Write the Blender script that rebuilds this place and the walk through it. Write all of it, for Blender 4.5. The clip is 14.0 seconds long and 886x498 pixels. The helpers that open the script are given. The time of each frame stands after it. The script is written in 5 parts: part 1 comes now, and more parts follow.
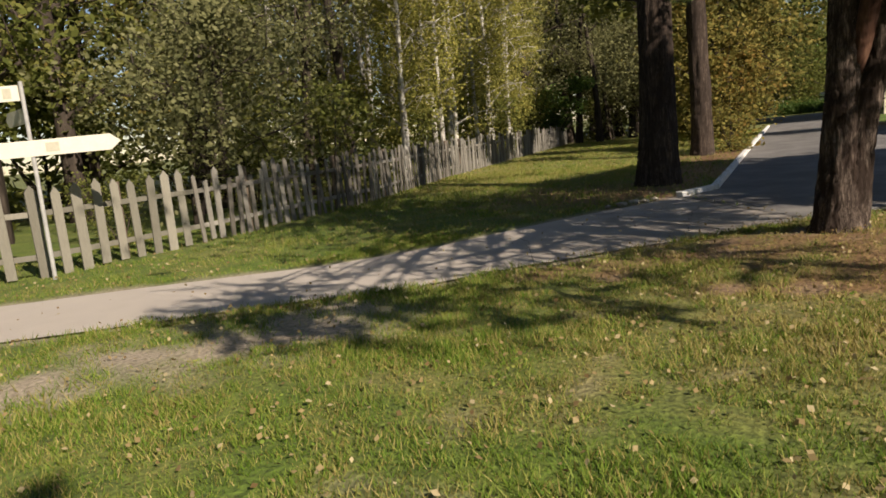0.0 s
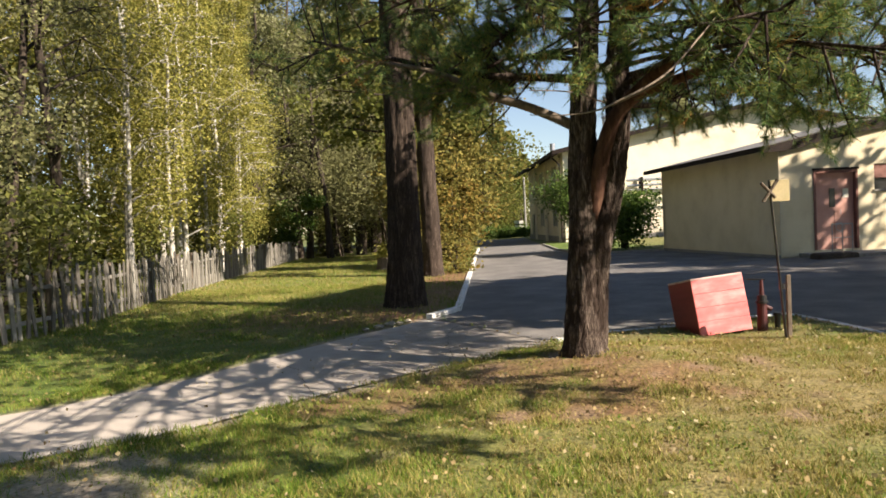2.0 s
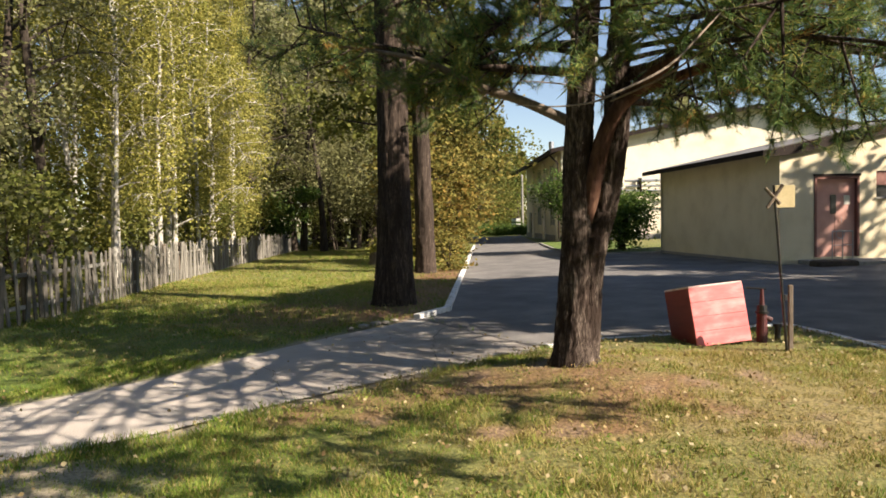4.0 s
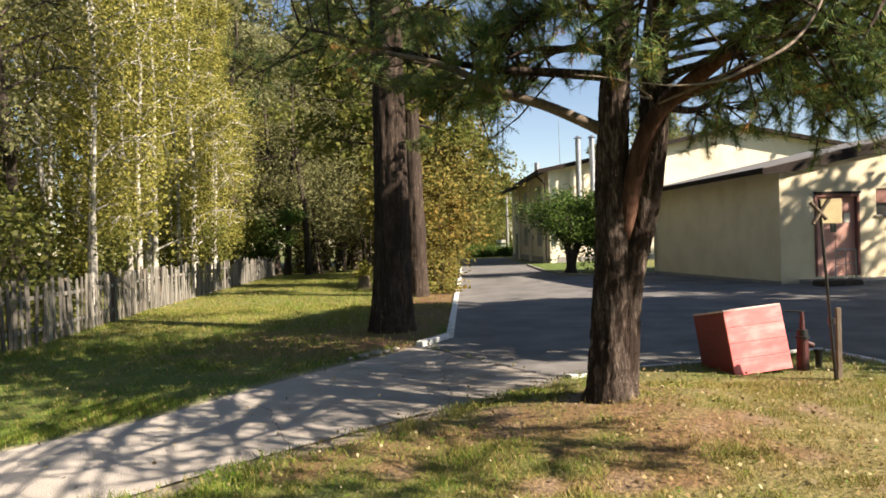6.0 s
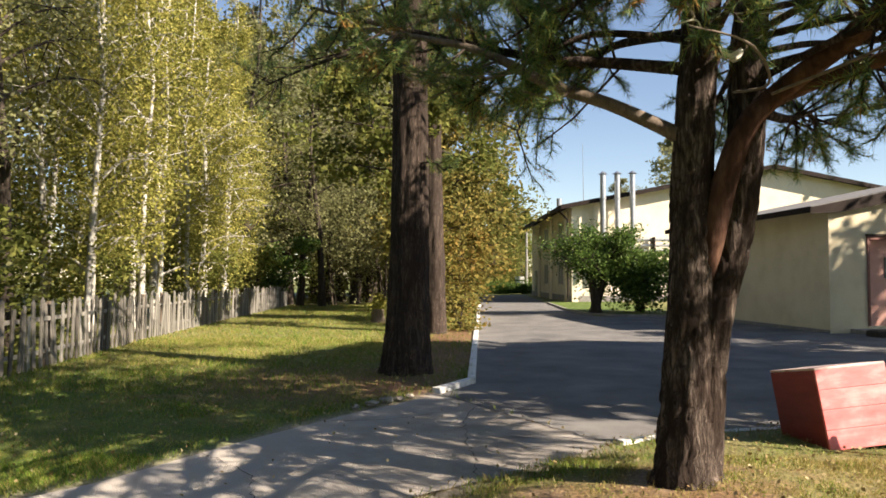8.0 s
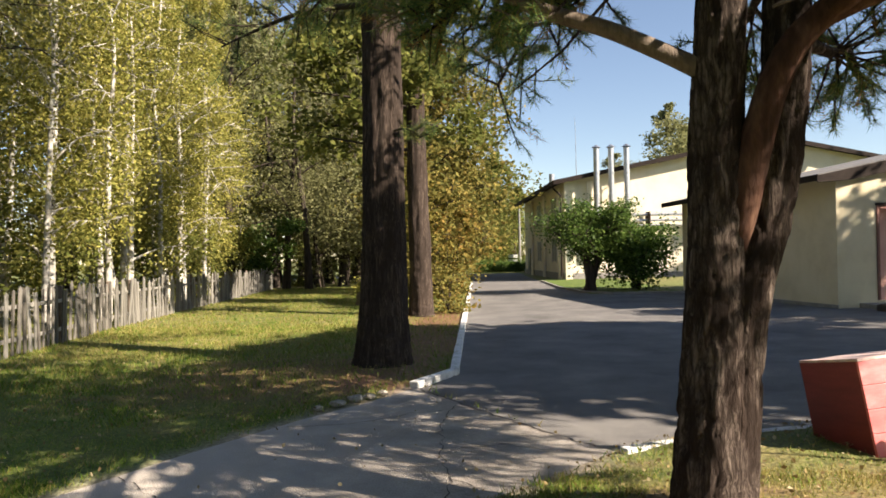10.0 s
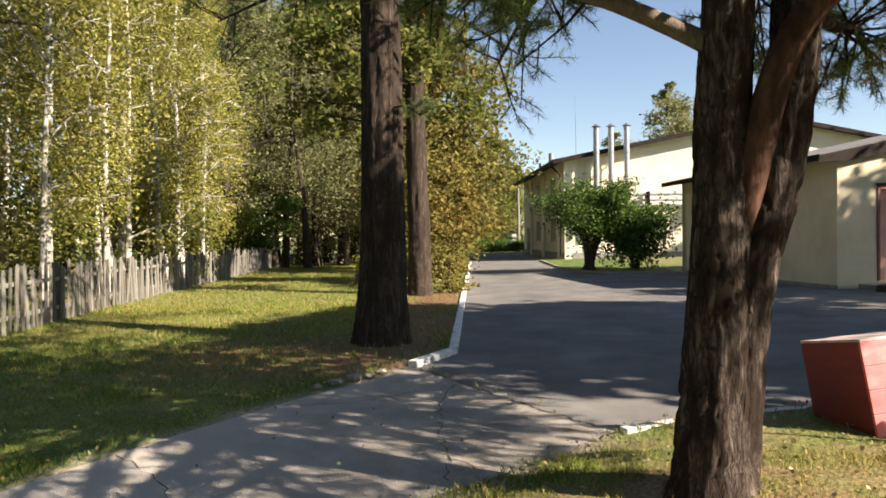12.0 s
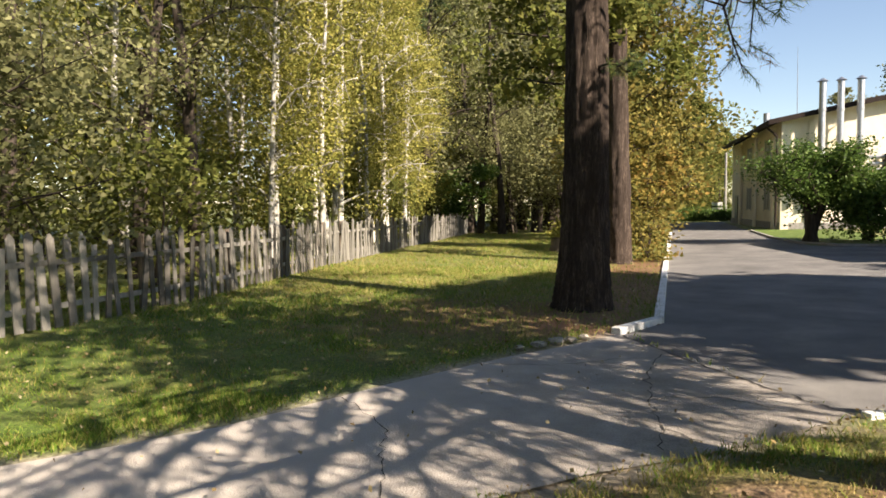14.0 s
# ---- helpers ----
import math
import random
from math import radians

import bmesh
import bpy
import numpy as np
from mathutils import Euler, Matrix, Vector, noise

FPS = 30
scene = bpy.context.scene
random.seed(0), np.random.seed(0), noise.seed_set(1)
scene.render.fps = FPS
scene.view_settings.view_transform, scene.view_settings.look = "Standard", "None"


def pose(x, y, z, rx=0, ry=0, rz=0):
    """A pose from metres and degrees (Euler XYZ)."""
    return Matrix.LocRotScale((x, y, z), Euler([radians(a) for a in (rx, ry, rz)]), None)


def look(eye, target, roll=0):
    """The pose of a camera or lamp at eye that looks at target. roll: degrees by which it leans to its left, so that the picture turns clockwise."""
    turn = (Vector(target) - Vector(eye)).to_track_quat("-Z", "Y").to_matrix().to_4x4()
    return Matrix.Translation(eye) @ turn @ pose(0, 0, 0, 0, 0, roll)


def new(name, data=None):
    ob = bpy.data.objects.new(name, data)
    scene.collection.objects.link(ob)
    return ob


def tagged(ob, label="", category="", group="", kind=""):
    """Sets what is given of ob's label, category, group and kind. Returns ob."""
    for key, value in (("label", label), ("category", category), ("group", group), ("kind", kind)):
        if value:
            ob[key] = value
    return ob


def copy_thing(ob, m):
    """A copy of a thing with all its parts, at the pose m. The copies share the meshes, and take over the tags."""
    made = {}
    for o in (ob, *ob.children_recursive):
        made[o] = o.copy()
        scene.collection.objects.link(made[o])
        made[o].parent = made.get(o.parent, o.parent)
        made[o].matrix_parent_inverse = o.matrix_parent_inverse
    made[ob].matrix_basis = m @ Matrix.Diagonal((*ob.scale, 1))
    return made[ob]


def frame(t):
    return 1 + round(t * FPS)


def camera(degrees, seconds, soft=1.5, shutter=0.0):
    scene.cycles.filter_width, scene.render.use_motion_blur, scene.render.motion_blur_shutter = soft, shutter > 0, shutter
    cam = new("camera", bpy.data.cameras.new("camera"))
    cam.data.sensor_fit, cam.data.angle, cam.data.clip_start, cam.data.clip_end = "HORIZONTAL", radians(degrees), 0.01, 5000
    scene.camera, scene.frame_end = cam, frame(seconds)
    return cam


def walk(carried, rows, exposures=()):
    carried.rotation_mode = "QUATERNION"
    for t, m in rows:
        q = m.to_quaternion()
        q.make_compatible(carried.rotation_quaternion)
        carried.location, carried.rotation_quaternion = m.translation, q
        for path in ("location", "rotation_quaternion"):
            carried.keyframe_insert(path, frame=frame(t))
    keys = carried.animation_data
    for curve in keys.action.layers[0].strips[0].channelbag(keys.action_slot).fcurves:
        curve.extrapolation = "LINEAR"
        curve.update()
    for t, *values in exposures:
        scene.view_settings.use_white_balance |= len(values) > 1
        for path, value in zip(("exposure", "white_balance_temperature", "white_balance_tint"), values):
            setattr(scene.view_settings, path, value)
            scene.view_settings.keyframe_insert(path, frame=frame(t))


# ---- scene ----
cam = camera(65.5, 14.0, soft=1.7)
PATH = [
    (0, (1.145, -12.583, 1.368), (0.238, -10.832, 1.036), -5.4),
    (0.5, (1.095, -12.921, 1.42), (0.435, -11.059, 1.106), -3.2),
    (1, (1.028, -12.775, 1.514), (0.489, -10.857, 1.333), -1.6),
    (1.5, (0.777, -12.711, 1.514), (0.557, -10.723, 1.477), -2.0),
    (2, (0.57, -12.62, 1.556), (0.438, -10.626, 1.49), -2.7),
    (2.5, (0.516, -12.643, 1.547), (0.424, -10.646, 1.5), -0.0),
    (2.7, (0.532, -12.618, 1.559), (0.431, -10.621, 1.534), -0.5),
    (4.8, (0.686, -12.062, 1.585), (0.56, -10.069, 1.479), -1.2),
    (5, (0.571, -12.042, 1.563), (0.465, -10.047, 1.476), -0.2),
    (5.5, (0.331, -11.818, 1.62), (0.26, -9.82, 1.624), -1.9),
    (6, (0.274, -11.535, 1.568), (0.206, -9.537, 1.552), -1.6),
    (6.5, (0.305, -11.185, 1.563), (0.252, -9.186, 1.541), -0.7),
    (7, (0.174, -10.862, 1.555), (0.224, -8.865, 1.645), -0.9),
    (7.5, (0.081, -10.559, 1.561), (0.099, -8.559, 1.577), -2.0),
    (8, (0.126, -10.258, 1.531), (0.011, -8.263, 1.617), 0.2),
    (8.2, (0.171, -10.126, 1.52), (0.014, -8.133, 1.555), 0.4),
    (10.3, (0.284, -9.105, 1.54), (0.205, -7.107, 1.566), -1.2),
    (10.5, (0.28, -9.093, 1.536), (0.218, -7.094, 1.576), -1.1),
    (11, (0.276, -9.093, 1.546), (0.2, -7.094, 1.558), -0.7),
    (11.5, (0.273, -9.101, 1.544), (0.168, -7.104, 1.52), -0.4),
    (12, (0.272, -9.103, 1.533), (0.177, -7.106, 1.499), -0.7),
    (12.5, (0.293, -9.088, 1.535), (0.247, -7.089, 1.484), -0.6),
    (13, (0.296, -9.113, 1.524), (0.306, -7.114, 1.458), -1.2),
    (13.5, (0.245, -9.124, 1.509), (0.062, -7.133, 1.456), -0.9),
    (14, (0.133, -9.078, 1.473), (-0.503, -7.186, 1.352), -0.4),
]
walk(cam, [(t, look(eye, target, roll)) for t, eye, target, roll in PATH], [(0, 0.55, 7100, 16), (0.5, 0.9, 7100, 16), (1.0, 1.05, 7100, 16), (1.5, 1.3, 7100, 16), (2.5, 1.38, 7100, 16), (5, 1.42, 7100, 16), (7, 1.5, 7100, 16), (13.4, 1.53, 7100, 16), (14, 1.56, 7100, 16)])

# ---- light ----
SUN_WAY = Vector((0.912, -0.41, 0.0)).normalized()
SUN_EL = radians(34)
sun_dir = Vector((SUN_WAY.x * math.cos(SUN_EL), SUN_WAY.y * math.cos(SUN_EL), math.sin(SUN_EL)))
sun = new("sun", bpy.data.lights.new("sun", "SUN"))
sun.data.energy, sun.data.angle, sun.data.color = 5.0, radians(0.55), (1.0, 0.92, 0.79)
sun.matrix_world = look(sun_dir * 60, (0, 0, 0))
world = bpy.data.worlds.new("sky")
scene.world = world
world.use_nodes = True
wn = world.node_tree
sky = wn.nodes.new("ShaderNodeTexSky")
sky.sky_type, sky.sun_disc = "NISHITA", False
sky.sun_elevation, sky.sun_rotation = SUN_EL, math.atan2(sun_dir.x, sun_dir.y)
sky.air_density, sky.dust_density, sky.ozone_density = 1.0, 0.1, 1.8
wn.nodes["Background"].inputs["Strength"].default_value = 0.064
wn.links.new(sky.outputs["Color"], wn.nodes["Background"].inputs["Color"])


# ---- materials ----
def mat(name, ramp, scale=6.0, stretch=(1, 1, 1), rough=0.85, metal=0.0, bump=0.0, bump_scale=40.0, fine=0.0,
        per="", translucent=0.0, voronoi=False, detail=6.0):
    """A material whose colour runs through ramp by noise (or by piece), with a second, finer grain and relief."""
    m = bpy.data.materials.new(name)
    m.use_nodes = True
    t = m.node_tree
    bsdf = t.nodes["Principled BSDF"]
    bsdf.inputs["Roughness"].default_value, bsdf.inputs["Metallic"].default_value = rough, metal
    if translucent:
        bsdf.inputs["Specular IOR Level"].default_value = 0.15
    co = t.nodes.new("ShaderNodeTexCoord")
    mp = t.nodes.new("ShaderNodeMapping")
    mp.inputs["Scale"].default_value = stretch
    t.links.new(co.outputs["Object"], mp.inputs["Vector"])
    n1 = t.nodes.new("ShaderNodeTexNoise")
    n1.inputs["Scale"].default_value, n1.inputs["Detail"].default_value = scale, detail
    n1.inputs["Roughness"].default_value = 0.62
    t.links.new(mp.outputs[0], n1.inputs["Vector"])
    value = n1.outputs["Fac"]
    if per:
        source = t.nodes.new("ShaderNodeNewGeometry").outputs["Random Per Island"] if per == "island" else t.nodes.new("ShaderNodeObjectInfo").outputs["Random"]
        mix = t.nodes.new("ShaderNodeMath")
        mix.operation = "MULTIPLY_ADD"
        mix.inputs[1].default_value = 0.55
        half = t.nodes.new("ShaderNodeMath")
        half.operation = "MULTIPLY"
        half.inputs[1].default_value = 0.45
        t.links.new(n1.outputs["Fac"], half.inputs[0])
        t.links.new(source, mix.inputs[0])
        t.links.new(half.outputs[0], mix.inputs[2])
        value = mix.outputs[0]
    cr = t.nodes.new("ShaderNodeValToRGB")
    lo, hi = (0.18, 0.82) if per else (0.32, 0.68)
    while len(cr.color_ramp.elements) < len(ramp):
        cr.color_ramp.elements.new(0.5)
    for i, (e, c) in enumerate(zip(cr.color_ramp.elements, ramp)):
        e.position = lo + (hi - lo) * i / max(1, len(ramp) - 1)
    for e, c in zip(cr.color_ramp.elements, ramp):
        e.color = (*c, 1)
    t.links.new(value, cr.inputs["Fac"])
    colour = cr.outputs["Color"]
    if fine or bump:
        n2 = t.nodes.new("ShaderNodeTexVoronoi" if voronoi else "ShaderNodeTexNoise")
        n2.inputs["Scale"].default_value = bump_scale
        if not voronoi:
            n2.inputs["Detail"].default_value = 5.0
        t.links.new(mp.outputs[0], n2.inputs["Vector"])
        grain = n2.outputs["Distance" if voronoi else "Fac"]
    if fine:
        mr = t.nodes.new("ShaderNodeMapRange")
        mr.inputs["To Min"].default_value, mr.inputs["To Max"].default_value = 1 - fine, 1 + fine
        mr.inputs["From Min"].default_value, mr.inputs["From Max"].default_value = 0.25, 0.75
        t.links.new(grain, mr.inputs["Value"])
        mul = t.nodes.new("ShaderNodeMix")
        mul.data_type, mul.blend_type = "RGBA", "MULTIPLY"
        mul.inputs["Factor"].default_value = 1.0
        t.links.new(colour, mul.inputs["A"])
        t.links.new(mr.outputs[0], mul.inputs["B"])
        colour = mul.outputs["Result"]
    t.links.new(colour, bsdf.inputs["Base Color"])
    if bump:
        bp = t.nodes.new("ShaderNodeBump")
        bp.inputs["Strength"].default_value, bp.inputs["Distance"].default_value = bump, 0.02
        t.links.new(grain, bp.inputs["Height"])
        t.links.new(bp.outputs[0], bsdf.inputs["Normal"])
    if translucent:
        tr = t.nodes.new("ShaderNodeBsdfTranslucent")
        t.links.new(colour, tr.inputs["Color"])
        ms = t.nodes.new("ShaderNodeMixShader")
        ms.inputs[0].default_value = translucent
        t.links.new(bsdf.outputs[0], ms.inputs[1])
        t.links.new(tr.outputs[0], ms.inputs[2])
        t.links.new(ms.outputs[0], t.nodes["Material Output"].inputs["Surface"])
    return m


M_ASPHALT = mat("asphalt", [(0.12, 0.117, 0.114), (0.165, 0.16, 0.155), (0.22, 0.212, 0.20)], 0.9, bump=0.5, bump_scale=160, fine=0.35)
M_PATH = mat("worn_asphalt", [(0.18, 0.16, 0.14), (0.28, 0.252, 0.22), (0.38, 0.345, 0.305)], 2.4, bump=0.8, bump_scale=70, fine=0.3)


def sunlit_end(m, pale, x0, x1):
    """Paints a sunlit, paler tone that strengthens along x on a worn surface."""
    t = m.node_tree
    bsdf = t.nodes["Principled BSDF"]
    base = bsdf.inputs["Base Color"].links[0].from_socket
    sep = t.nodes.new("ShaderNodeSeparateXYZ")
    t.links.new(t.nodes.new("ShaderNodeNewGeometry").outputs["Position"], sep.inputs[0])
    span = t.nodes.new("ShaderNodeMapRange")
    for key, val in (("From Min", x0), ("From Max", x1), ("To Min", 0.0), ("To Max", 0.85)):
        span.inputs[key].default_value = val
    t.links.new(sep.outputs["X"], span.inputs["Value"])
    mx = t.nodes.new("ShaderNodeMix")
    mx.data_type = "RGBA"
    t.links.new(span.outputs["Result"], mx.inputs["Factor"])
    t.links.new(base, mx.inputs["A"])
    mx.inputs["B"].default_value = (*pale, 1)
    t.links.new(mx.outputs["Result"], bsdf.inputs["Base Color"])


# Sunlight on the left of the path, put into its colour.
sunlit_end(M_PATH, (0.48, 0.435, 0.385), 0.2, -2.2)
M_KERB = mat("whitewashed_concrete", [(0.42, 0.42, 0.40), (0.66, 0.66, 0.64), (0.78, 0.78, 0.76)], 9, bump=0.4, bump_scale=60, fine=0.12)
M_KERB_BARE = mat("bare_concrete", [(0.20, 0.19, 0.17), (0.32, 0.31, 0.29)], 9, bump=0.4, bump_scale=60, fine=0.15)
M_CREAM = mat("cream_render", [(0.62, 0.54, 0.36), (0.70, 0.62, 0.43), (0.74, 0.66, 0.47)], 1.2, bump=0.25, bump_scale=120, fine=0.06)
M_HOUSE = mat("pale_render", [(0.68, 0.60, 0.44), (0.76, 0.69, 0.53), (0.80, 0.73, 0.58)], 0.7, bump=0.2, bump_scale=90, fine=0.05)
M_ROOF = mat("dark_sheet_roof", [(0.018, 0.013, 0.011), (0.032, 0.023, 0.02)], 3, rough=0.7, bump=0.2, bump_scale=30, fine=0.15)
M_ROOF_PALE = mat("grey_roof_slate", [(0.12, 0.118, 0.115), (0.19, 0.185, 0.18)], 3, rough=0.9, bump=0.2, bump_scale=30, fine=0.1)
M_FASCIA = mat("brown_fascia", [(0.018, 0.013, 0.011), (0.034, 0.025, 0.021)], 5, rough=0.75, bump=0.15, fine=0.15)
# Chest front: faded red, with the sunlit pink put into the colour.
M_RED_LIT = mat("lit_faded_red_paint", [(0.60, 0.10, 0.10), (0.70, 0.17, 0.17), (0.77, 0.33, 0.32)], 2.6, stretch=(0.8, 0.8, 2.2), rough=0.5, bump=0.15, bump_scale=70, fine=0.08)
M_RED_DARK = mat("red_cast_iron", [(0.05, 0.011, 0.011), (0.085, 0.017, 0.017)], 14, rough=0.5, bump=0.25, bump_scale=60, fine=0.2)
M_LID = mat("bleached_pink_paint", [(0.52, 0.28, 0.25), (0.68, 0.50, 0.46), (0.74, 0.62, 0.58)], 6, rough=0.6, bump=0.15, bump_scale=70, fine=0.12)
# Chest sides and back: the same red, darkened to paint in their shade.
M_RED_SHADE = mat("shaded_red_paint", [(0.16, 0.02, 0.019), (0.22, 0.03, 0.027), (0.28, 0.045, 0.04)], 2.2, stretch=(0.5, 0.5, 2.5), rough=0.5, bump=0.15, bump_scale=70, fine=0.12)
M_DOOR = mat("dusty_pink_paint", [(0.52, 0.27, 0.22), (0.60, 0.33, 0.27)], 3, rough=0.55, bump=0.1, fine=0.08)
M_DOOR_FRAME = mat("brown_door_frame", [(0.16, 0.06, 0.045), (0.22, 0.09, 0.07)], 6, rough=0.6, bump=0.1, fine=0.1)
M_DARK = mat("dark_recess", [(0.012, 0.012, 0.013), (0.02, 0.02, 0.02)], 5, rough=0.3)
M_STEEL = mat("galvanised_steel", [(0.45, 0.46, 0.47), (0.62, 0.63, 0.64)], 6, rough=0.38, metal=0.9, bump=0.05, fine=0.1)
M_RAIL = mat("grey_rail_paint", [(0.30, 0.30, 0.29), (0.42, 0.42, 0.41)], 9, rough=0.5, fine=0.1, bump=0.1)
M_BARK_RED = mat("orange_upper_bark", [(0.036, 0.02, 0.014), (0.075, 0.038, 0.026), (0.14, 0.08, 0.053)], 9, stretch=(1, 1, 0.3), bump=0.7, bump_scale=30, fine=0.3)
M_BARK_DARK = mat("dark_wood_bark", [(0.03, 0.024, 0.019), (0.075, 0.06, 0.048)], 7, stretch=(1, 1, 0.2), bump=0.8, bump_scale=25, fine=0.3)


def bark_material(name, furrow, plate, pale, scale, tall, wave, depth):
    """Bark in long plates: dark furrows between them, flaking paler faces, real relief."""
    m = mat(name, [plate, plate, pale, pale], 7, stretch=(1, 1, 0.3), rough=0.92, fine=0.3)
    t = m.node_tree
    bsdf = t.nodes["Principled BSDF"]
    face = bsdf.inputs["Base Color"].links[0].from_socket
    co = t.nodes.new("ShaderNodeTexCoord")
    warp = t.nodes.new("ShaderNodeTexNoise")
    warp.inputs["Scale"].default_value, warp.inputs["Detail"].default_value = 6.0, 6.0
    t.links.new(co.outputs["Object"], warp.inputs["Vector"])
    add = t.nodes.new("ShaderNodeMix")
    add.data_type, add.blend_type = "RGBA", "ADD"
    add.inputs["Factor"].default_value = wave
    t.links.new(co.outputs["Object"], add.inputs["A"])
    t.links.new(warp.outputs["Color"], add.inputs["B"])
    mp = t.nodes.new("ShaderNodeMapping")
    mp.inputs["Scale"].default_value = (1, 1, tall)
    t.links.new(add.outputs["Result"], mp.inputs["Vector"])
    vo = t.nodes.new("ShaderNodeTexVoronoi")
    vo.feature = "DISTANCE_TO_EDGE"
    vo.inputs["Scale"].default_value = scale
    t.links.new(mp.outputs[0], vo.inputs["Vector"])
    ramp = t.nodes.new("ShaderNodeValToRGB")
    ramp.color_ramp.elements[0].position, ramp.color_ramp.elements[1].position = 0.0, 0.42
    t.links.new(vo.outputs["Distance"], ramp.inputs[0])
    mx = t.nodes.new("ShaderNodeMix")
    mx.data_type = "RGBA"
    mx.inputs["A"].default_value = (*furrow, 1)
    flake = t.nodes.new("ShaderNodeTexNoise")
    flake.inputs["Scale"].default_value, flake.inputs["Detail"].default_value, flake.inputs["Roughness"].default_value = 26.0, 8.0, 0.72
    t.links.new(mp.outputs[0], flake.inputs["Vector"])
    cut = t.nodes.new("ShaderNodeMapRange")
    cut.inputs["From Min"].default_value, cut.inputs["From Max"].default_value = 0.40, 0.62
    t.links.new(flake.outputs["Fac"], cut.inputs["Value"])
    least = t.nodes.new("ShaderNodeMath")
    least.operation = "MULTIPLY"
    soft = t.nodes.new("ShaderNodeMath")
    soft.operation, soft.inputs[1].default_value = "POWER", 0.45
    t.links.new(ramp.outputs["Color"], soft.inputs[0])
    t.links.new(soft.outputs[0], least.inputs[0])
    t.links.new(cut.outputs["Result"], least.inputs[1])
    t.links.new(least.outputs[0], mx.inputs["Factor"])
    t.links.new(face, mx.inputs["B"])
    t.links.new(mx.outputs["Result"], bsdf.inputs["Base Color"])
    grain = t.nodes.new("ShaderNodeTexNoise")
    grain.inputs["Scale"].default_value, grain.inputs["Detail"].default_value = 60.0, 6.0
    t.links.new(mp.outputs[0], grain.inputs["Vector"])
    mixed = t.nodes.new("ShaderNodeMath")
    mixed.operation = "MULTIPLY_ADD"
    mixed.inputs[1].default_value = 0.35
    t.links.new(grain.outputs["Fac"], mixed.inputs[0])
    t.links.new(least.outputs[0], mixed.inputs[2])
    bp = t.nodes.new("ShaderNodeBump")
    bp.inputs["Strength"].default_value, bp.inputs["Distance"].default_value = 1.0, depth
    t.links.new(mixed.outputs[0], bp.inputs["Height"])
    t.links.new(bp.outputs[0], bsdf.inputs["Normal"])
    return m


M_BARK = bark_material("pine_bark", (0.03, 0.021, 0.017), (0.06, 0.042, 0.033), (0.30, 0.24, 0.20), 30, 0.13, 0.06, 0.016)
M_BARK_GREY = bark_material("grey_fissured_bark", (0.036, 0.027, 0.022), (0.066, 0.05, 0.041), (0.165, 0.125, 0.10), 30, 0.045, 0.07, 0.014)
M_BIRCH = mat("white_birch_bark", [(0.05, 0.045, 0.04), (0.30, 0.285, 0.25), (0.50, 0.48, 0.43), (0.56, 0.54, 0.48)], 5, stretch=(1, 1, 0.9), bump=0.3, bump_scale=30, fine=0.15)
M_PICKET = mat("weathered_picket", [(0.10, 0.093, 0.08), (0.19, 0.18, 0.155), (0.30, 0.285, 0.25)], 9, stretch=(3, 3, 0.4), per="object", bump=0.4, bump_scale=30, fine=0.2)
M_PICKET_PALE = mat("pale_picket", [(0.125, 0.118, 0.092), (0.19, 0.18, 0.145), (0.26, 0.245, 0.20)], 9, stretch=(3, 3, 0.4), per="object", bump=0.3, bump_scale=30, fine=0.15)
# Weathered picket wood darkened to paint shade on the nearer stretch.
M_PICKET_SHADE = mat("shaded_picket", [(0.075, 0.067, 0.055), (0.15, 0.137, 0.115), (0.25, 0.232, 0.20)], 9, stretch=(3, 3, 0.4), per="object", bump=0.4, bump_scale=30, fine=0.2)
M_SIGN = mat("cream_sign_board", [(0.74, 0.71, 0.58), (0.82, 0.79, 0.67)], 6, rough=0.6, fine=0.06, bump=0.05)
M_INK = mat("faded_print", [(0.48, 0.46, 0.36), (0.58, 0.56, 0.45)], 20)
M_YELLOW = mat("yellow_plate", [(0.46, 0.38, 0.20), (0.54, 0.45, 0.26)], 8, rough=0.5, fine=0.08)
M_WOOD = mat("grey_wood", [(0.10, 0.075, 0.055), (0.20, 0.155, 0.115)], 9, stretch=(3, 3, 0.4), bump=0.4, bump_scale=30, fine=0.2)
M_NEEDLE = mat("pine_needles", [(0.03, 0.07, 0.028), (0.08, 0.16, 0.055), (0.17, 0.25, 0.075), (0.40, 0.32, 0.07)], 3, per="island", translucent=0.25, rough=0.5)
M_NEEDLE_DRY = mat("dry_needles", [(0.20, 0.10, 0.03), (0.34, 0.19, 0.06)], 3, per="island", translucent=0.2)
M_LEAF_BIRCH = mat("birch_leaves", [(0.115, 0.13, 0.03), (0.215, 0.22, 0.052), (0.325, 0.305, 0.078), (0.43, 0.375, 0.11)], 0.5, per="island", translucent=0.35, rough=0.9)
M_LEAF_GOLD = mat("golden_leaves", [(0.08, 0.088, 0.026), (0.165, 0.158, 0.044), (0.25, 0.215, 0.06), (0.32, 0.235, 0.068)], 0.7, per="island", translucent=0.35, rough=0.9)
M_LEAF_GREY = mat("willow_leaves", [(0.13, 0.15, 0.06), (0.23, 0.235, 0.115), (0.33, 0.325, 0.185)], 0.6, per="island", translucent=0.45, rough=0.9)
M_LEAF_PALE = mat("silver_leaves", [(0.135, 0.145, 0.062), (0.215, 0.22, 0.098), (0.30, 0.295, 0.145)], 0.6, per="island", translucent=0.45, rough=0.9)
M_LEAF_DARK = mat("dark_leaves", [(0.085, 0.105, 0.025), (0.155, 0.175, 0.045), (0.24, 0.235, 0.068)], 0.6, per="island", translucent=0.45, rough=0.9)
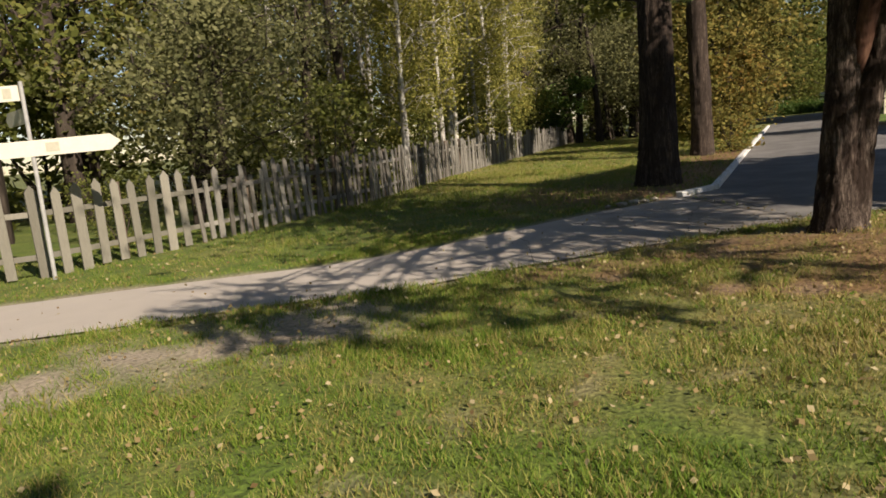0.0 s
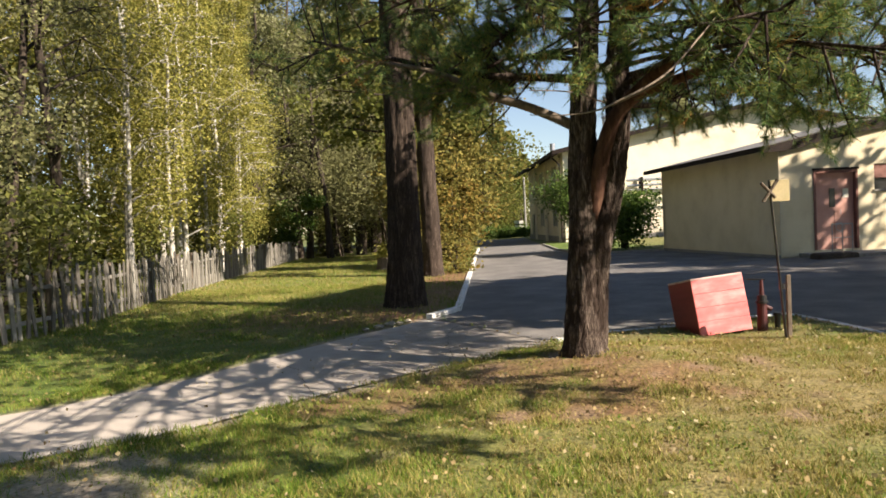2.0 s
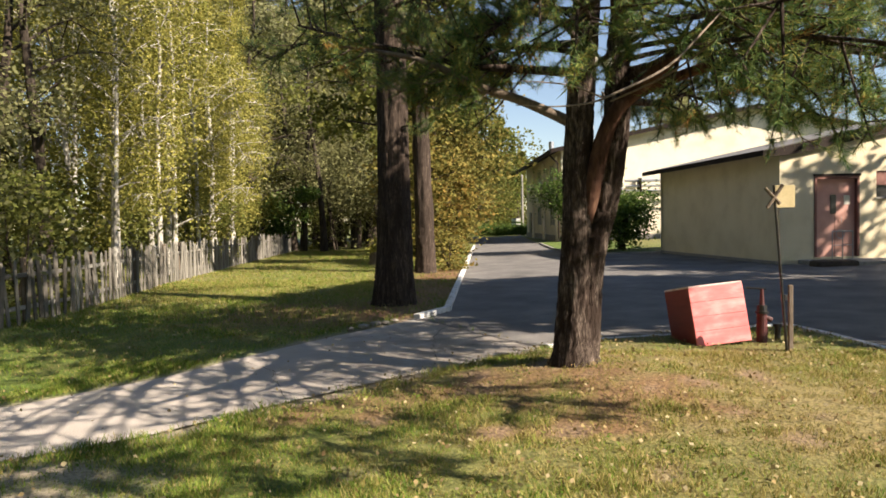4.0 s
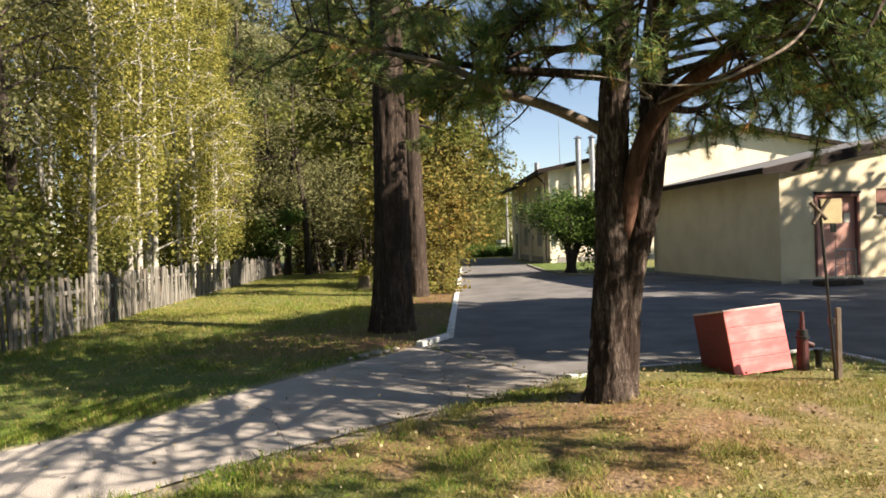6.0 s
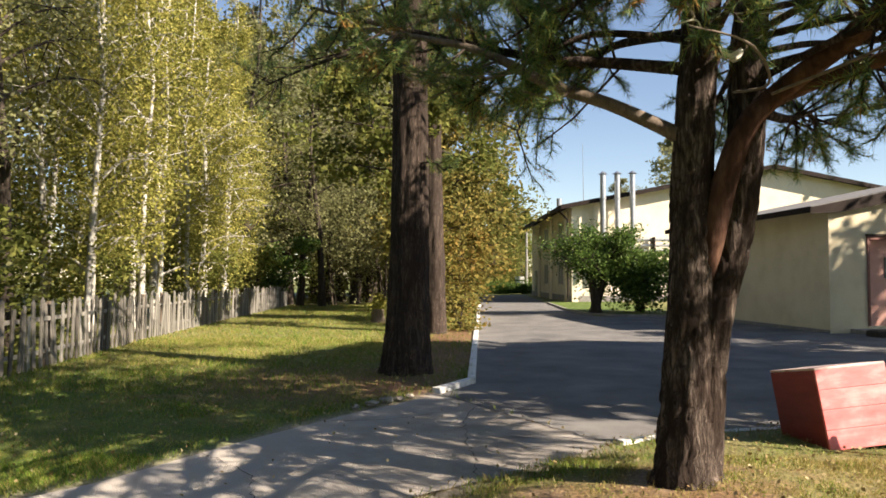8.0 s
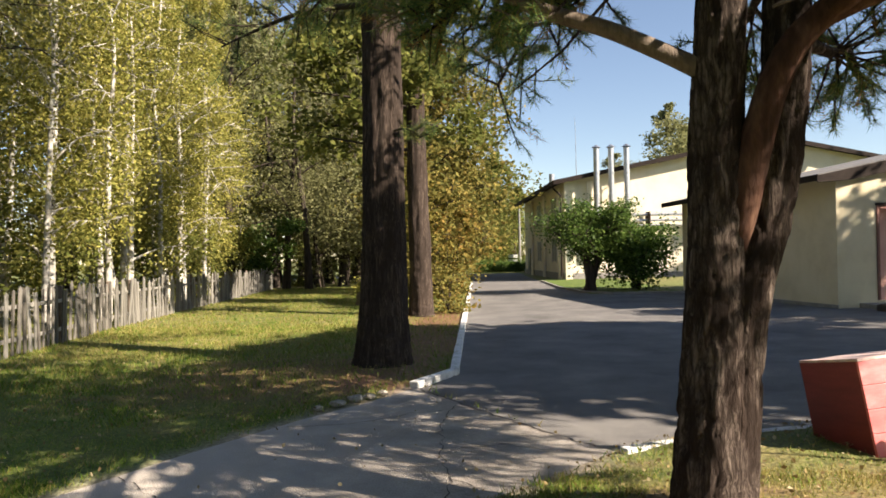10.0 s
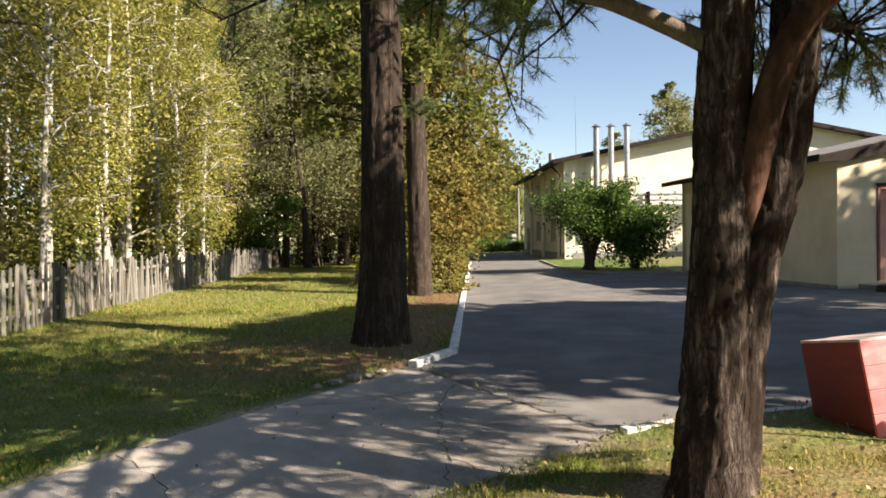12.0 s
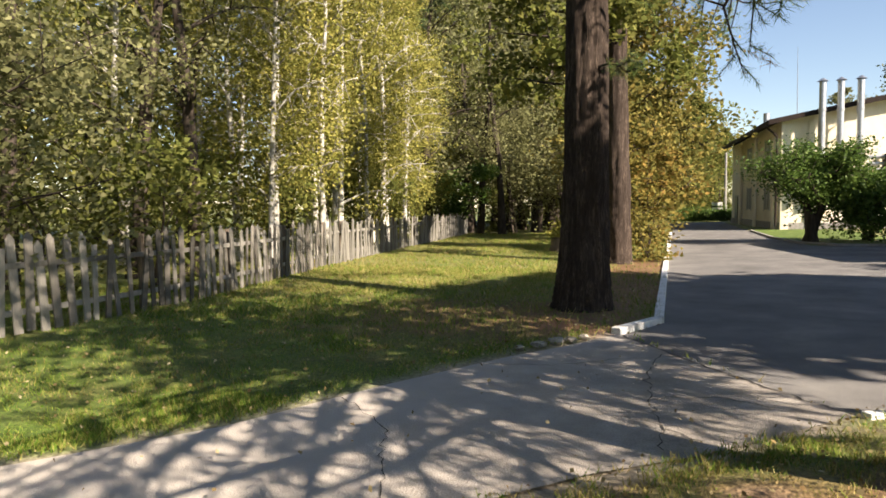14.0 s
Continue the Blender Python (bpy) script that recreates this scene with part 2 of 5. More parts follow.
M_LEAF_GREEN = mat("green_leaves", [(0.035, 0.068, 0.014), (0.08, 0.14, 0.03), (0.15, 0.22, 0.05)], 1.2, per="island", translucent=0.35, rough=0.5)
M_LEAF_RUST = mat("rust_leaves", [(0.085, 0.088, 0.024), (0.16, 0.145, 0.036), (0.24, 0.18, 0.045), (0.29, 0.17, 0.05)], 1.2, per="island", translucent=0.35, rough=0.9)
M_FALLEN = mat("fallen_leaves", [(0.16, 0.10, 0.045), (0.30, 0.23, 0.11), (0.44, 0.38, 0.24)], 3, per="island", translucent=0.15)
M_BLADE = mat("grass_blades", [(0.06, 0.13, 0.013), (0.118, 0.21, 0.025), (0.20, 0.265, 0.046), (0.33, 0.325, 0.09)], 0.5, per="island", translucent=0.3, rough=0.6)
M_STRAW = mat("straw_blades", [(0.16, 0.14, 0.04), (0.30, 0.25, 0.08), (0.46, 0.38, 0.16)], 0.5, per="island", translucent=0.25, rough=0.6)
M_CRACK = mat("crack_dirt", [(0.02, 0.018, 0.015), (0.05, 0.045, 0.04)], 20)
M_STONE = mat("pale_stone", [(0.20, 0.18, 0.15), (0.36, 0.33, 0.28)], 12, bump=0.5, bump_scale=30, fine=0.2)
M_SOIL = mat("dark_soil", [(0.03, 0.022, 0.016), (0.06, 0.045, 0.032)], 20, bump=0.5, fine=0.3)
for m in (M_ROOF, M_FASCIA, M_BARK, M_BARK_GREY, M_BARK_DARK, M_BARK_RED, M_ASPHALT):
    m.node_tree.nodes["Principled BSDF"].inputs["Specular IOR Level"].default_value = 0.12


def ground_material():
    """Turf that gives way to bare earth, needle litter and dry grass by the sheet's own attributes."""
    m = mat("turf", [(0.045, 0.085, 0.009), (0.08, 0.13, 0.015), (0.125, 0.165, 0.026)], 2.2, bump=1.0, bump_scale=30, fine=0.6)
    t = m.node_tree
    bsdf = t.nodes["Principled BSDF"]
    base = bsdf.inputs["Base Color"].links[0].from_socket
    grain = [n for n in t.nodes if n.bl_idname == "ShaderNodeTexNoise"][1]
    for key, dark, pale in (("dry", (0.105, 0.09, 0.03), (0.27, 0.215, 0.085)), ("litter", (0.085, 0.042, 0.02), (0.24, 0.13, 0.06)), ("bare", (0.23, 0.185, 0.14), (0.42, 0.355, 0.28))):
        at = t.nodes.new("ShaderNodeAttribute")
        at.attribute_name = key
        ramp = t.nodes.new("ShaderNodeValToRGB")
        ramp.color_ramp.elements[0].position, ramp.color_ramp.elements[1].position = 0.35, 0.65
        ramp.color_ramp.elements[0].color, ramp.color_ramp.elements[1].color = (*dark, 1), (*pale, 1)
        t.links.new(grain.outputs["Fac"], ramp.inputs[0])
        mx = t.nodes.new("ShaderNodeMix")
        mx.data_type = "RGBA"
        t.links.new(at.outputs["Fac"], mx.inputs["Factor"])
        t.links.new(base, mx.inputs["A"])
        t.links.new(ramp.outputs[0], mx.inputs["B"])
        base = mx.outputs["Result"]
    t.links.new(base, bsdf.inputs["Base Color"])
    return m


M_TURF = ground_material()


# ---- mesh helpers ----
def mesh_object(name, verts, faces, material, parent=None, smooth=False):
    me = bpy.data.meshes.new(name)
    me.from_pydata(verts, [], faces)
    for m in (material if isinstance(material, (list, tuple)) else [material]):
        me.materials.append(m)
    if smooth:
        me.polygons.foreach_set("use_smooth", [True] * len(me.polygons))
    me.update()
    ob = new(name, me)
    ob.parent = parent
    return ob


def part(name, bm, material, parent=None, label="", smooth=False):
    me = bpy.data.meshes.new(name)
    bmesh.ops.recalc_face_normals(bm, faces=bm.faces)
    bm.to_mesh(me)
    bm.free()
    me.materials.append(material)
    if smooth:
        me.polygons.foreach_set("use_smooth", [True] * len(me.polygons))
    ob = new(name, me)
    ob.parent = parent
    return tagged(ob, label) if label else ob


def box(x0, x1, y0, y1, z0, z1, bevel=0.0, bm=None):
    bm = bm or bmesh.new()
    made = bmesh.ops.create_cube(bm, size=1)["verts"]
    bmesh.ops.transform(bm, verts=made, matrix=Matrix.LocRotScale(((x0 + x1) / 2, (y0 + y1) / 2, (z0 + z1) / 2), None, (x1 - x0, y1 - y0, z1 - z0)))
    if bevel:
        edges = list({e for v in made for e in v.link_edges})
        bmesh.ops.bevel(bm, geom=edges, offset=bevel, segments=2, affect="EDGES", profile=0.6)
    return bm


def prism(outline, depth, bm=None, axis="y"):
    """An outline of (a, z) pairs pushed through depth along y (or x)."""
    bm = bm or bmesh.new()
    front = [bm.verts.new((a, 0, z) if axis == "y" else (0, a, z)) for a, z in outline]
    face = bm.faces.new(front)
    out = bmesh.ops.extrude_face_region(bm, geom=[face])
    way = (0, depth, 0) if axis == "y" else (depth, 0, 0)
    bmesh.ops.translate(bm, verts=[v for v in out["geom"] if isinstance(v, bmesh.types.BMVert)], vec=way)
    return bm


def rod(a, b, r0, r1=None, seg=10, bm=None):
    bm = bm or bmesh.new()
    a, b = Vector(a), Vector(b)
    m = Matrix.Translation((a + b) / 2) @ (b - a).to_track_quat("Z", "Y").to_matrix().to_4x4()
    bmesh.ops.create_cone(bm, cap_ends=True, segments=seg, radius1=r0, radius2=r0 if r1 is None else r1, depth=(b - a).length, matrix=m)
    return bm


def tube_data(points, radii, seg=8, rough=0.0, ridges=0, seed=0):
    """A skin of rings round a line of points: vertices and faces."""
    verts, faces = [], []
    pts = [Vector(p) for p in points]
    n = len(pts)
    for i, (p, r) in enumerate(zip(pts, radii)):
        d = (pts[min(i + 1, n - 1)] - pts[max(i - 1, 0)]).normalized()
        u = d.cross(Vector((0, 1, 0.01))).normalized()
        w = d.cross(u)
        for k in range(seg):
            a = 2 * math.pi * k / seg
            rr = r
            if rough:
                q = Vector((math.cos(a) * 3.0 + seed, math.sin(a) * 3.0, p.z * 1.2))
                rr *= 1 + rough * noise.noise(q)
                if ridges:
                    q = Vector((math.cos(a) * r * ridges + seed * 2, math.sin(a) * r * ridges, p.z * ridges * 0.26))
                    s = noise.noise(q) + 0.35 * noise.noise(q * 2.3)
                    rr -= min(0.022, r * 0.12) * max(0.0, 1 - abs(s) / 0.2)
                    rr += 0.006 * noise.noise(q * 1.7 + Vector((9, 0, 0)))
            verts.append(p + (u * math.cos(a) + w * math.sin(a)) * rr)
    for i in range(n - 1):
        for k in range(seg):
            k2 = (k + 1) % seg
            faces.append((i * seg + k, i * seg + k2, (i + 1) * seg + k2, (i + 1) * seg + k))
    verts.append(pts[-1])
    top = len(verts) - 1
    for k in range(seg):
        faces.append(((n - 1) * seg + k, (n - 1) * seg + (k + 1) % seg, top))
    return verts, faces


def join_data(parts):
    verts, faces = [], []
    for v, f in parts:
        o = len(verts)
        verts += v
        faces += [tuple(i + o for i in q) for q in f]
    return verts, faces


def smooth_line(pts, radii, steps=6):
    """A finer line through control points, with its radii."""
    out, rr = [], []
    p = [Vector(q) for q in pts]
    n = len(p)
    for i in range(n - 1):
        a, b, c, d = p[max(i - 1, 0)], p[i], p[i + 1], p[min(i + 2, n - 1)]
        for s in range(steps):
            t = s / steps
            out.append(0.5 * ((2 * b) + (c - a) * t + (2 * a - 5 * b + 4 * c - d) * t * t + (3 * b - a - 3 * c + d) * t ** 3))
            rr.append(radii[i] * (1 - t) + radii[i + 1] * t)
    return out + [p[-1]], rr + [radii[-1]]


def leaf_data(rng, centres, size, spread_normal=1.0, long=1.7, droop=0.0):
    """One diamond leaf, slightly folded, at every centre: arrays of vertices and faces."""
    n = len(centres)
    d = rng.normal(size=(n, 3))
    d[:, 2] = d[:, 2] * 0.6 - droop
    d /= np.linalg.norm(d, axis=1)[:, None]
    up = rng.normal(size=(n, 3)) * spread_normal
    up[:, 2] += 0.6
    w = np.cross(d, up)
    w /= np.linalg.norm(w, axis=1)[:, None] + 1e-9
    nrm = np.cross(w, d)
    s = (size * rng.uniform(0.6, 1.3, n))[:, None]
    c = np.asarray(centres)
    v = np.empty((n, 4, 3))
    v[:, 0] = c - d * s * 0.5 * long
    v[:, 1] = c + w * s * 0.5 + nrm * s * 0.12
    v[:, 2] = c + d * s * 0.5 * long
    v[:, 3] = c - w * s * 0.5 + nrm * s * 0.12
    return v.reshape(-1, 3), np.arange(n * 4).reshape(n, 4)


def array_object(name, verts, faces, material, parent=None):
    """A mesh straight from arrays."""
    me = bpy.data.meshes.new(name)
    k = faces.shape[1]
    me.vertices.add(len(verts))
    me.vertices.foreach_set("co", np.asarray(verts, dtype=np.float32).ravel())
    me.loops.add(faces.size)
    me.loops.foreach_set("vertex_index", faces.ravel().astype(np.int32))
    me.polygons.add(len(faces))
    me.polygons.foreach_set("loop_start", np.arange(0, faces.size, k, dtype=np.int32))
    me.update(calc_edges=True)
    me.validate()
    me.materials.append(material)
    ob = new(name, me)
    ob.parent = parent
    return ob


# ---- ground, road and path ----
def rise(x, y):
    """The lie of the land: level on the lawn, a slight fall across the yard, a low mound under the pine."""
    z = 0.0165 * min(max(x - 0.5, 0.0), 11.0)
    z += 0.13 * math.exp(-((x - 1.75) ** 2 + (y + 5.5) ** 2) / 1.3)
    z += 0.03 * math.exp(-((x + 1.1) ** 2 + (y - 0.6) ** 2) / 0.9)
    return z


ROAD = [(-0.47, -0.98), (0.0, 0.0), (0.0, 49.5), (-30, 50), (-30, 54.5), (60, 54.5), (60, 51), (4.1, 51), (4.1, 33), (4.1, 23), (4.45, 18.9), (5.4, 17.2), (7.9, 16.6), (27, 16.6), (27, -30), (5.6, -30), (5.0, -4.6), (4.86, -3.4), (4.72, -2.62), (3.2, -3.06), (2.05, -3.4), (1.33, -3.74)]
WALKWAY = [(-0.47, -1.0), (-0.95, -1.85), (-1.45, -2.6), (-2.1, -3.8), (-2.75, -5.2), (-3.6, -6.3), (-5.2, -7.5), (-6.4, -8.5), (-9.2, -10.6), (-14, -14), (-12.5, -16), (-8, -12.0), (-4.9, -9.5), (-4.1, -8.9), (-3.1, -8.05), (-1.95, -7.2), (-1.35, -6.45), (-0.28, -5.3), (0.3, -4.85), (0.77, -4.35), (1.33, -3.76)]


def inside(poly, x, y):
    hit = np.zeros(np.shape(x), bool)
    for (x0, y0), (x1, y1) in zip(poly, poly[1:] + poly[:1]):
        if y0 != y1:
            cross = (x1 - x0) * (y - y0) / (y1 - y0) + x0
            hit ^= ((y0 > y) != (y1 > y)) & (x < cross)
    return hit


def near_line(x, y, pts):
    """Distance to a bent line."""
    best = np.full(np.shape(x), 1e9)
    for (x0, y0), (x1, y1) in zip(pts, pts[1:]):
        dx, dy = x1 - x0, y1 - y0
        t = np.clip(((x - x0) * dx + (y - y0) * dy) / (dx * dx + dy * dy), 0, 1)
        best = np.minimum(best, np.hypot(x - x0 - t * dx, y - y0 - t * dy))
    return best


def wobble(x, y, s, o=0.0):
    return np.array([noise.noise(Vector((a * s + o, b * s, o))) for a, b in zip(x.ravel(), y.ravel())]).reshape(x.shape)


def cover(x, y):
    """How dry, how littered with needles and how bare the turf is."""
    w, w2 = wobble(x, y, 0.8), wobble(x, y, 2.7, 7.0)
    dry = np.clip(1.25 - np.hypot((x - 3.2) / 4.4, (y + 6.6) / 4.2) + 0.5 * w + 0.45 * w2, 0, 1)
    dry = np.maximum(dry, np.clip(0.9 - near_line(x, y, [(-6.0, 2), (-7.5, 9), (-9, 18)]) / 3.0 + 0.5 * w + 0.3 * w2, 0, 0.55))
    # Drier far lawn; the straw tone also paints in its sunlit brightness.
    dry = np.maximum(dry, np.clip((y - 1.0) / 4.0, 0, 0.45) + 0.5 * w2 * (y > 1))
    dry = np.maximum(dry, 0.16 + 0.3 * w2 + 0.2 * w)
    litter = np.clip(1.5 - near_line(x, y, [(-1.0, -0.6), (-0.7, 4), (-0.8, 9.5)]) / 0.95 + 0.5 * w2, 0, 1)
    litter = np.maximum(litter, np.clip(1.25 - np.hypot(x + 2.3, y + 0.2) / 2.2 + 0.5 * w2, 0, 0.8))
    litter = np.maximum(litter, np.clip(1.1 - np.hypot(x - 1.6, y + 6.3) / 1.25 + 1.5 * w2 + 0.4 * w, 0, 0.85))
    litter = np.maximum(litter, np.clip(1.15 - near_line(x, y, [(-0.8, -6.5), (1.0, -5.7)]) / 0.7 + 1.2 * w2, 0, 0.8))
    bare = np.clip(1.0 - near_line(x, y, [(-1.9, -8.4), (-2.5, -9.0), (-3.2, -10.0), (-3.0, -12), (-2.4, -15)]) / 0.75 + 0.7 * w2 + 0.3 * w, 0, 0.9)
    bare = np.maximum(bare, np.clip(0.85 - near_line(x, y, WALKWAY[:8]) / 0.30 + 0.6 * w2, 0, 0.8))
    bare = np.maximum(bare, np.clip(0.85 - near_line(x, y, WALKWAY[12:]) / 0.35 + 0.6 * w2, 0, 0.8))
    bare = np.maximum(bare, np.clip(0.9 - np.hypot((x + 7.4) / 1.2, (y + 0.4) / 0.6) + 0.5 * w2, 0, 0.8))
    bare = np.maximum(bare, np.where((x > -0.5) & (y < -4.6), np.clip(2.4 * w2 - 0.95 + 0.6 * w, 0, 0.22), 0))
    return dry, litter, bare


def build_ground():
    fine_x, fine_y = np.arange(-11, 6.01, 0.14), np.arange(-15, 11.01, 0.14)
    xs = np.concatenate([[-600, -250, -120, -70, -45, -32, -24, -18, -14], fine_x, [8, 11, 15, 20, 28, 40, 70, 140, 300, 600]])
    ys = np.concatenate([[-600, -250, -100, -50, -30, -20], fine_y, [12, 14, 16, 18.5, 21, 24, 28, 33, 40, 50, 65, 90, 140, 300, 700]])
    gx, gy = np.meshgrid(xs, ys)
    off = near_line(gx, gy, WALKWAY + WALKWAY[:1])
    on_path = inside(WALKWAY, gx, gy)
    low = inside(ROAD, gx, gy) | (on_path & (off > 0.2))
    w = wobble(gx, gy, 1.4, 3.0)
    edge = np.where(on_path, 0, np.clip((off - 0.1) / 0.35, 0, 1)) - 0.4 * on_path
    z = np.vectorize(rise)(gx, gy) + np.where(low, -0.07, -0.012 + (0.04 + 0.022 * w) * edge)
    far = np.maximum(np.abs(gx), np.abs(gy)) > 16
    z = np.where(far & ~low, 0.02 + np.vectorize(rise)(gx, gy), z)
    verts = np.stack([gx, gy, z], -1).reshape(-1, 3)
    ny, nx = gx.shape
    i = np.arange((ny - 1) * nx).reshape(ny - 1, nx)[:, :-1].ravel()
    ob = array_object("ground", verts, np.stack([i, i + 1, i + nx + 1, i + nx], 1), M_TURF)
    for key, values in zip(("dry", "litter", "bare"), cover(gx, gy)):
        at = ob.data.attributes.new(key, "FLOAT", "POINT")
        at.data.foreach_set("value", values.ravel().astype(np.float32))
    ob.data.polygons.foreach_set("use_smooth", [True] * len(ob.data.polygons))
    return tagged(ob, "mown autumn lawn with worn earth, needle litter and dry patches", "lawn", kind="structure")


def laid(name, outline, lift, material, label, category, drop=0.06):
    """A paved sheet that follows the land, cut into strips."""
    bm = bmesh.new()
    bm.faces.new([bm.verts.new((x, y, 0)) for x, y in outline])
    for k in np.arange(-3, 12.1, 0.5):
        bmesh.ops.bisect_plane(bm, geom=bm.verts[:] + bm.edges[:] + bm.faces[:], plane_co=(k, 0, 0), plane_no=(1, 0, 0))
    for k in np.arange(-9, 3, 0.5):
        bmesh.ops.bisect_plane(bm, geom=bm.verts[:] + bm.edges[:] + bm.faces[:], plane_co=(0, k, 0), plane_no=(0, 1, 0))
    bmesh.ops.triangulate(bm, faces=bm.faces)
    for v in bm.verts:
        mound = 0.13 * math.exp(-((v.co.x - 1.75) ** 2 + (v.co.y + 5.5) ** 2) / 1.3)
        v.co.z = rise(v.co.x, v.co.y) - mound * 0.5 + lift
    for f in bm.faces:
        if f.normal.z < 0:
            f.normal_flip()
    ob = part(name, bm, material)
    return tagged(ob, label, category, kind="structure")


ground = build_ground()
road = laid("road", ROAD, -0.012, M_ASPHALT, "dark grey asphalt yard and drive in tree shade", "road")
walkway = laid("pavement", WALKWAY, 0.0, M_PATH, "pale worn asphalt footpath with cracks, painted brighter towards its sunlit end", "footpath")


# ---- kerbs ----
def kerb_line(name, pts, material, label, width=0.12, top=0.07, piece=1.0):
    """A run of kerb stones, each a part of its own."""
    run = tagged(new(name), label, "kerb", kind="structure")
    rng = random.Random(len(pts) * 7 + int(abs(pts[0][0]) * 100))
    for (x0, y0), (x1, y1) in zip(pts, pts[1:]):
        a, b = Vector((x0, y0, 0)), Vector((x1, y1, 0))
        n = max(1, round((b - a).length / piece))
        step = (b - a) / n
        ang = math.atan2(step.y, step.x)
        for i in range(n):
            mid = a + step * (i + 0.5)
            bm = box(-step.length / 2 + 0.006, step.length / 2 - 0.006, -width / 2, width / 2, -0.12, top, 0.012)
            ob = part("kerb_stone", bm, material, run)
            ob.matrix_local = Matrix.Translation((mid.x, mid.y, rise(mid.x, mid.y) - (0.0 if mid.y > -3 else 0.02))) @ Matrix.Rotation(ang + rng.uniform(-0.012, 0.012), 4, "Z") @ Matrix.Rotation(rng.uniform(-0.01, 0.01), 4, "X")
    return run


kerb_line("trim", [(-0.50, -0.98), (-0.04, -0.02), (-0.06, 9), (-0.06, 31)], M_KERB, "whitewashed concrete kerb along the lawn edge of the drive", piece=1.0)
kerb_line("trim", [(1.38, -3.80), (2.05, -3.46), (3.2, -3.12), (4.76, -2.66), (4.92, -3.4), (5.06, -4.6), (5.45, -16)], M_KERB, "low whitewashed kerb around the front lawn", width=0.10, top=0.05)
kerb_line("trim", [(4.1, 32), (4.1, 23), (4.5, 18.9), (5.45, 17.2), (7.9, 16.6)], M_KERB_BARE, "grey concrete kerb around the shrub bed")
bed = laid("ground", [(4.16, 32.6), (4.16, 23), (4.56, 19), (5.5, 17.3), (7.9, 16.7), (8.4, 32.6)], 0.04, M_TURF, "grassy shrub bed beside the drive", "lawn")

# ---- picket fence ----
FENCE = [(-9.3, -9.6), (-7.25, -7.3), (-6.95, -4.9), (-7.0, 0.0), (-8.1, 6.4), (-9.1, 14.5), (-10.4, 26.5)]


def picket_mesh(w, h, point, th=0.022):
    """A plank with a pointed or sawn top."""
    top = [(w / 2, h - point), (0, h), (-w / 2, h - point)] if point else [(w / 2, h), (-w / 2, h - 0.012)]
    bm = prism([(-w / 2, 0), (w / 2, 0)] + top, th)
    me = bpy.data.meshes.new("picket")
    bmesh.ops.recalc_face_normals(bm, faces=bm.faces)
    bm.to_mesh(me)
    bm.free()
    return me


def build_fence():
    fence = tagged(new("picket_fence"), "weathered grey wooden picket fence, uneven, partly leaning", "fence")
    rng = random.Random(5)
    pale = [picket_mesh(w, h, 0.085) for w, h in ((0.12, 1.15), (0.135, 1.19), (0.115, 1.12))]
    grey = [picket_mesh(w, h, p) for w, h, p in ((0.10, 1.08, 0.06), (0.08, 1.00, 0.0), (0.115, 1.13, 0.07), (0.09, 0.92, 0.0), (0.07, 1.06, 0.03), (0.10, 1.16, 0.05), (0.06, 0.80, 0.0))]
    # Pickets in the shade-darkened colour, mixed in where y < 6.
    old = [picket_mesh(w, h, p) for w, h, p in ((0.10, 1.12, 0.06), (0.08, 1.02, 0.0), (0.11, 1.16, 0.07), (0.09, 0.98, 0.0), (0.07, 1.08, 0.03))]
    for me in old:
        me.materials.append(M_PICKET_SHADE)
    for me in pale:
        me.materials.append(M_PICKET_PALE)
    for me in grey:
        me.materials.append(M_PICKET)
    since = 0.0
    for (x0, y0), (x1, y1) in zip(FENCE, FENCE[1:]):
        a, b = Vector((x0, y0, 0.02)), Vector((x1, y1, 0.02))
        d = (b - a).normalized()
        ang = math.atan2(d.y, d.x)
        side = Vector((-d.y, d.x, 0))
        length = (b - a).length
        near = y1 < -4
        for k, z in enumerate((0.28, 0.82)):
            rail = part("rail", box(0, length, 0.024, 0.062, z - 0.035, z + 0.035, 0.005), M_PICKET_PALE if near else M_PICKET, fence)
            rail.matrix_local = Matrix.Translation(a) @ Matrix.Rotation(ang, 4, "Z")
        s = 1.2
        while s < length:
            p = a + d * s
            post = part("post", rod((0, 0, -0.2), (0, 0, 1.1), 0.055, 0.05, 8), M_WOOD, fence)
            post.matrix_local = Matrix.Translation(p + side * 0.12) @ Matrix.Rotation(rng.uniform(-0.04, 0.04), 4, "X")
            s += 2.6
        s = 0.04
        while s < length - 0.14:
            p = a + d * s
            ob = new("picket", rng.choice(pale if near else old if p.y < 6.0 and rng.random() < 0.75 else grey))
            ob.parent = fence
            lean = rng.gauss(0, 0.02 if near else 0.055)
            ob.matrix_local = Matrix.Translation(p + Vector((0, 0, rng.uniform(-0.03, 0.05)))) @ Matrix.Rotation(ang, 4, "Z") @ Matrix.Rotation(lean, 4, "Y") @ Matrix.Rotation(rng.gauss(0, 0.03), 4, "X")
            s += rng.uniform(0.25, 0.29) if near else rng.uniform(0.12, 0.24) if p.y < 5 else rng.uniform(0.10, 0.19)
    return fence


build_fence()


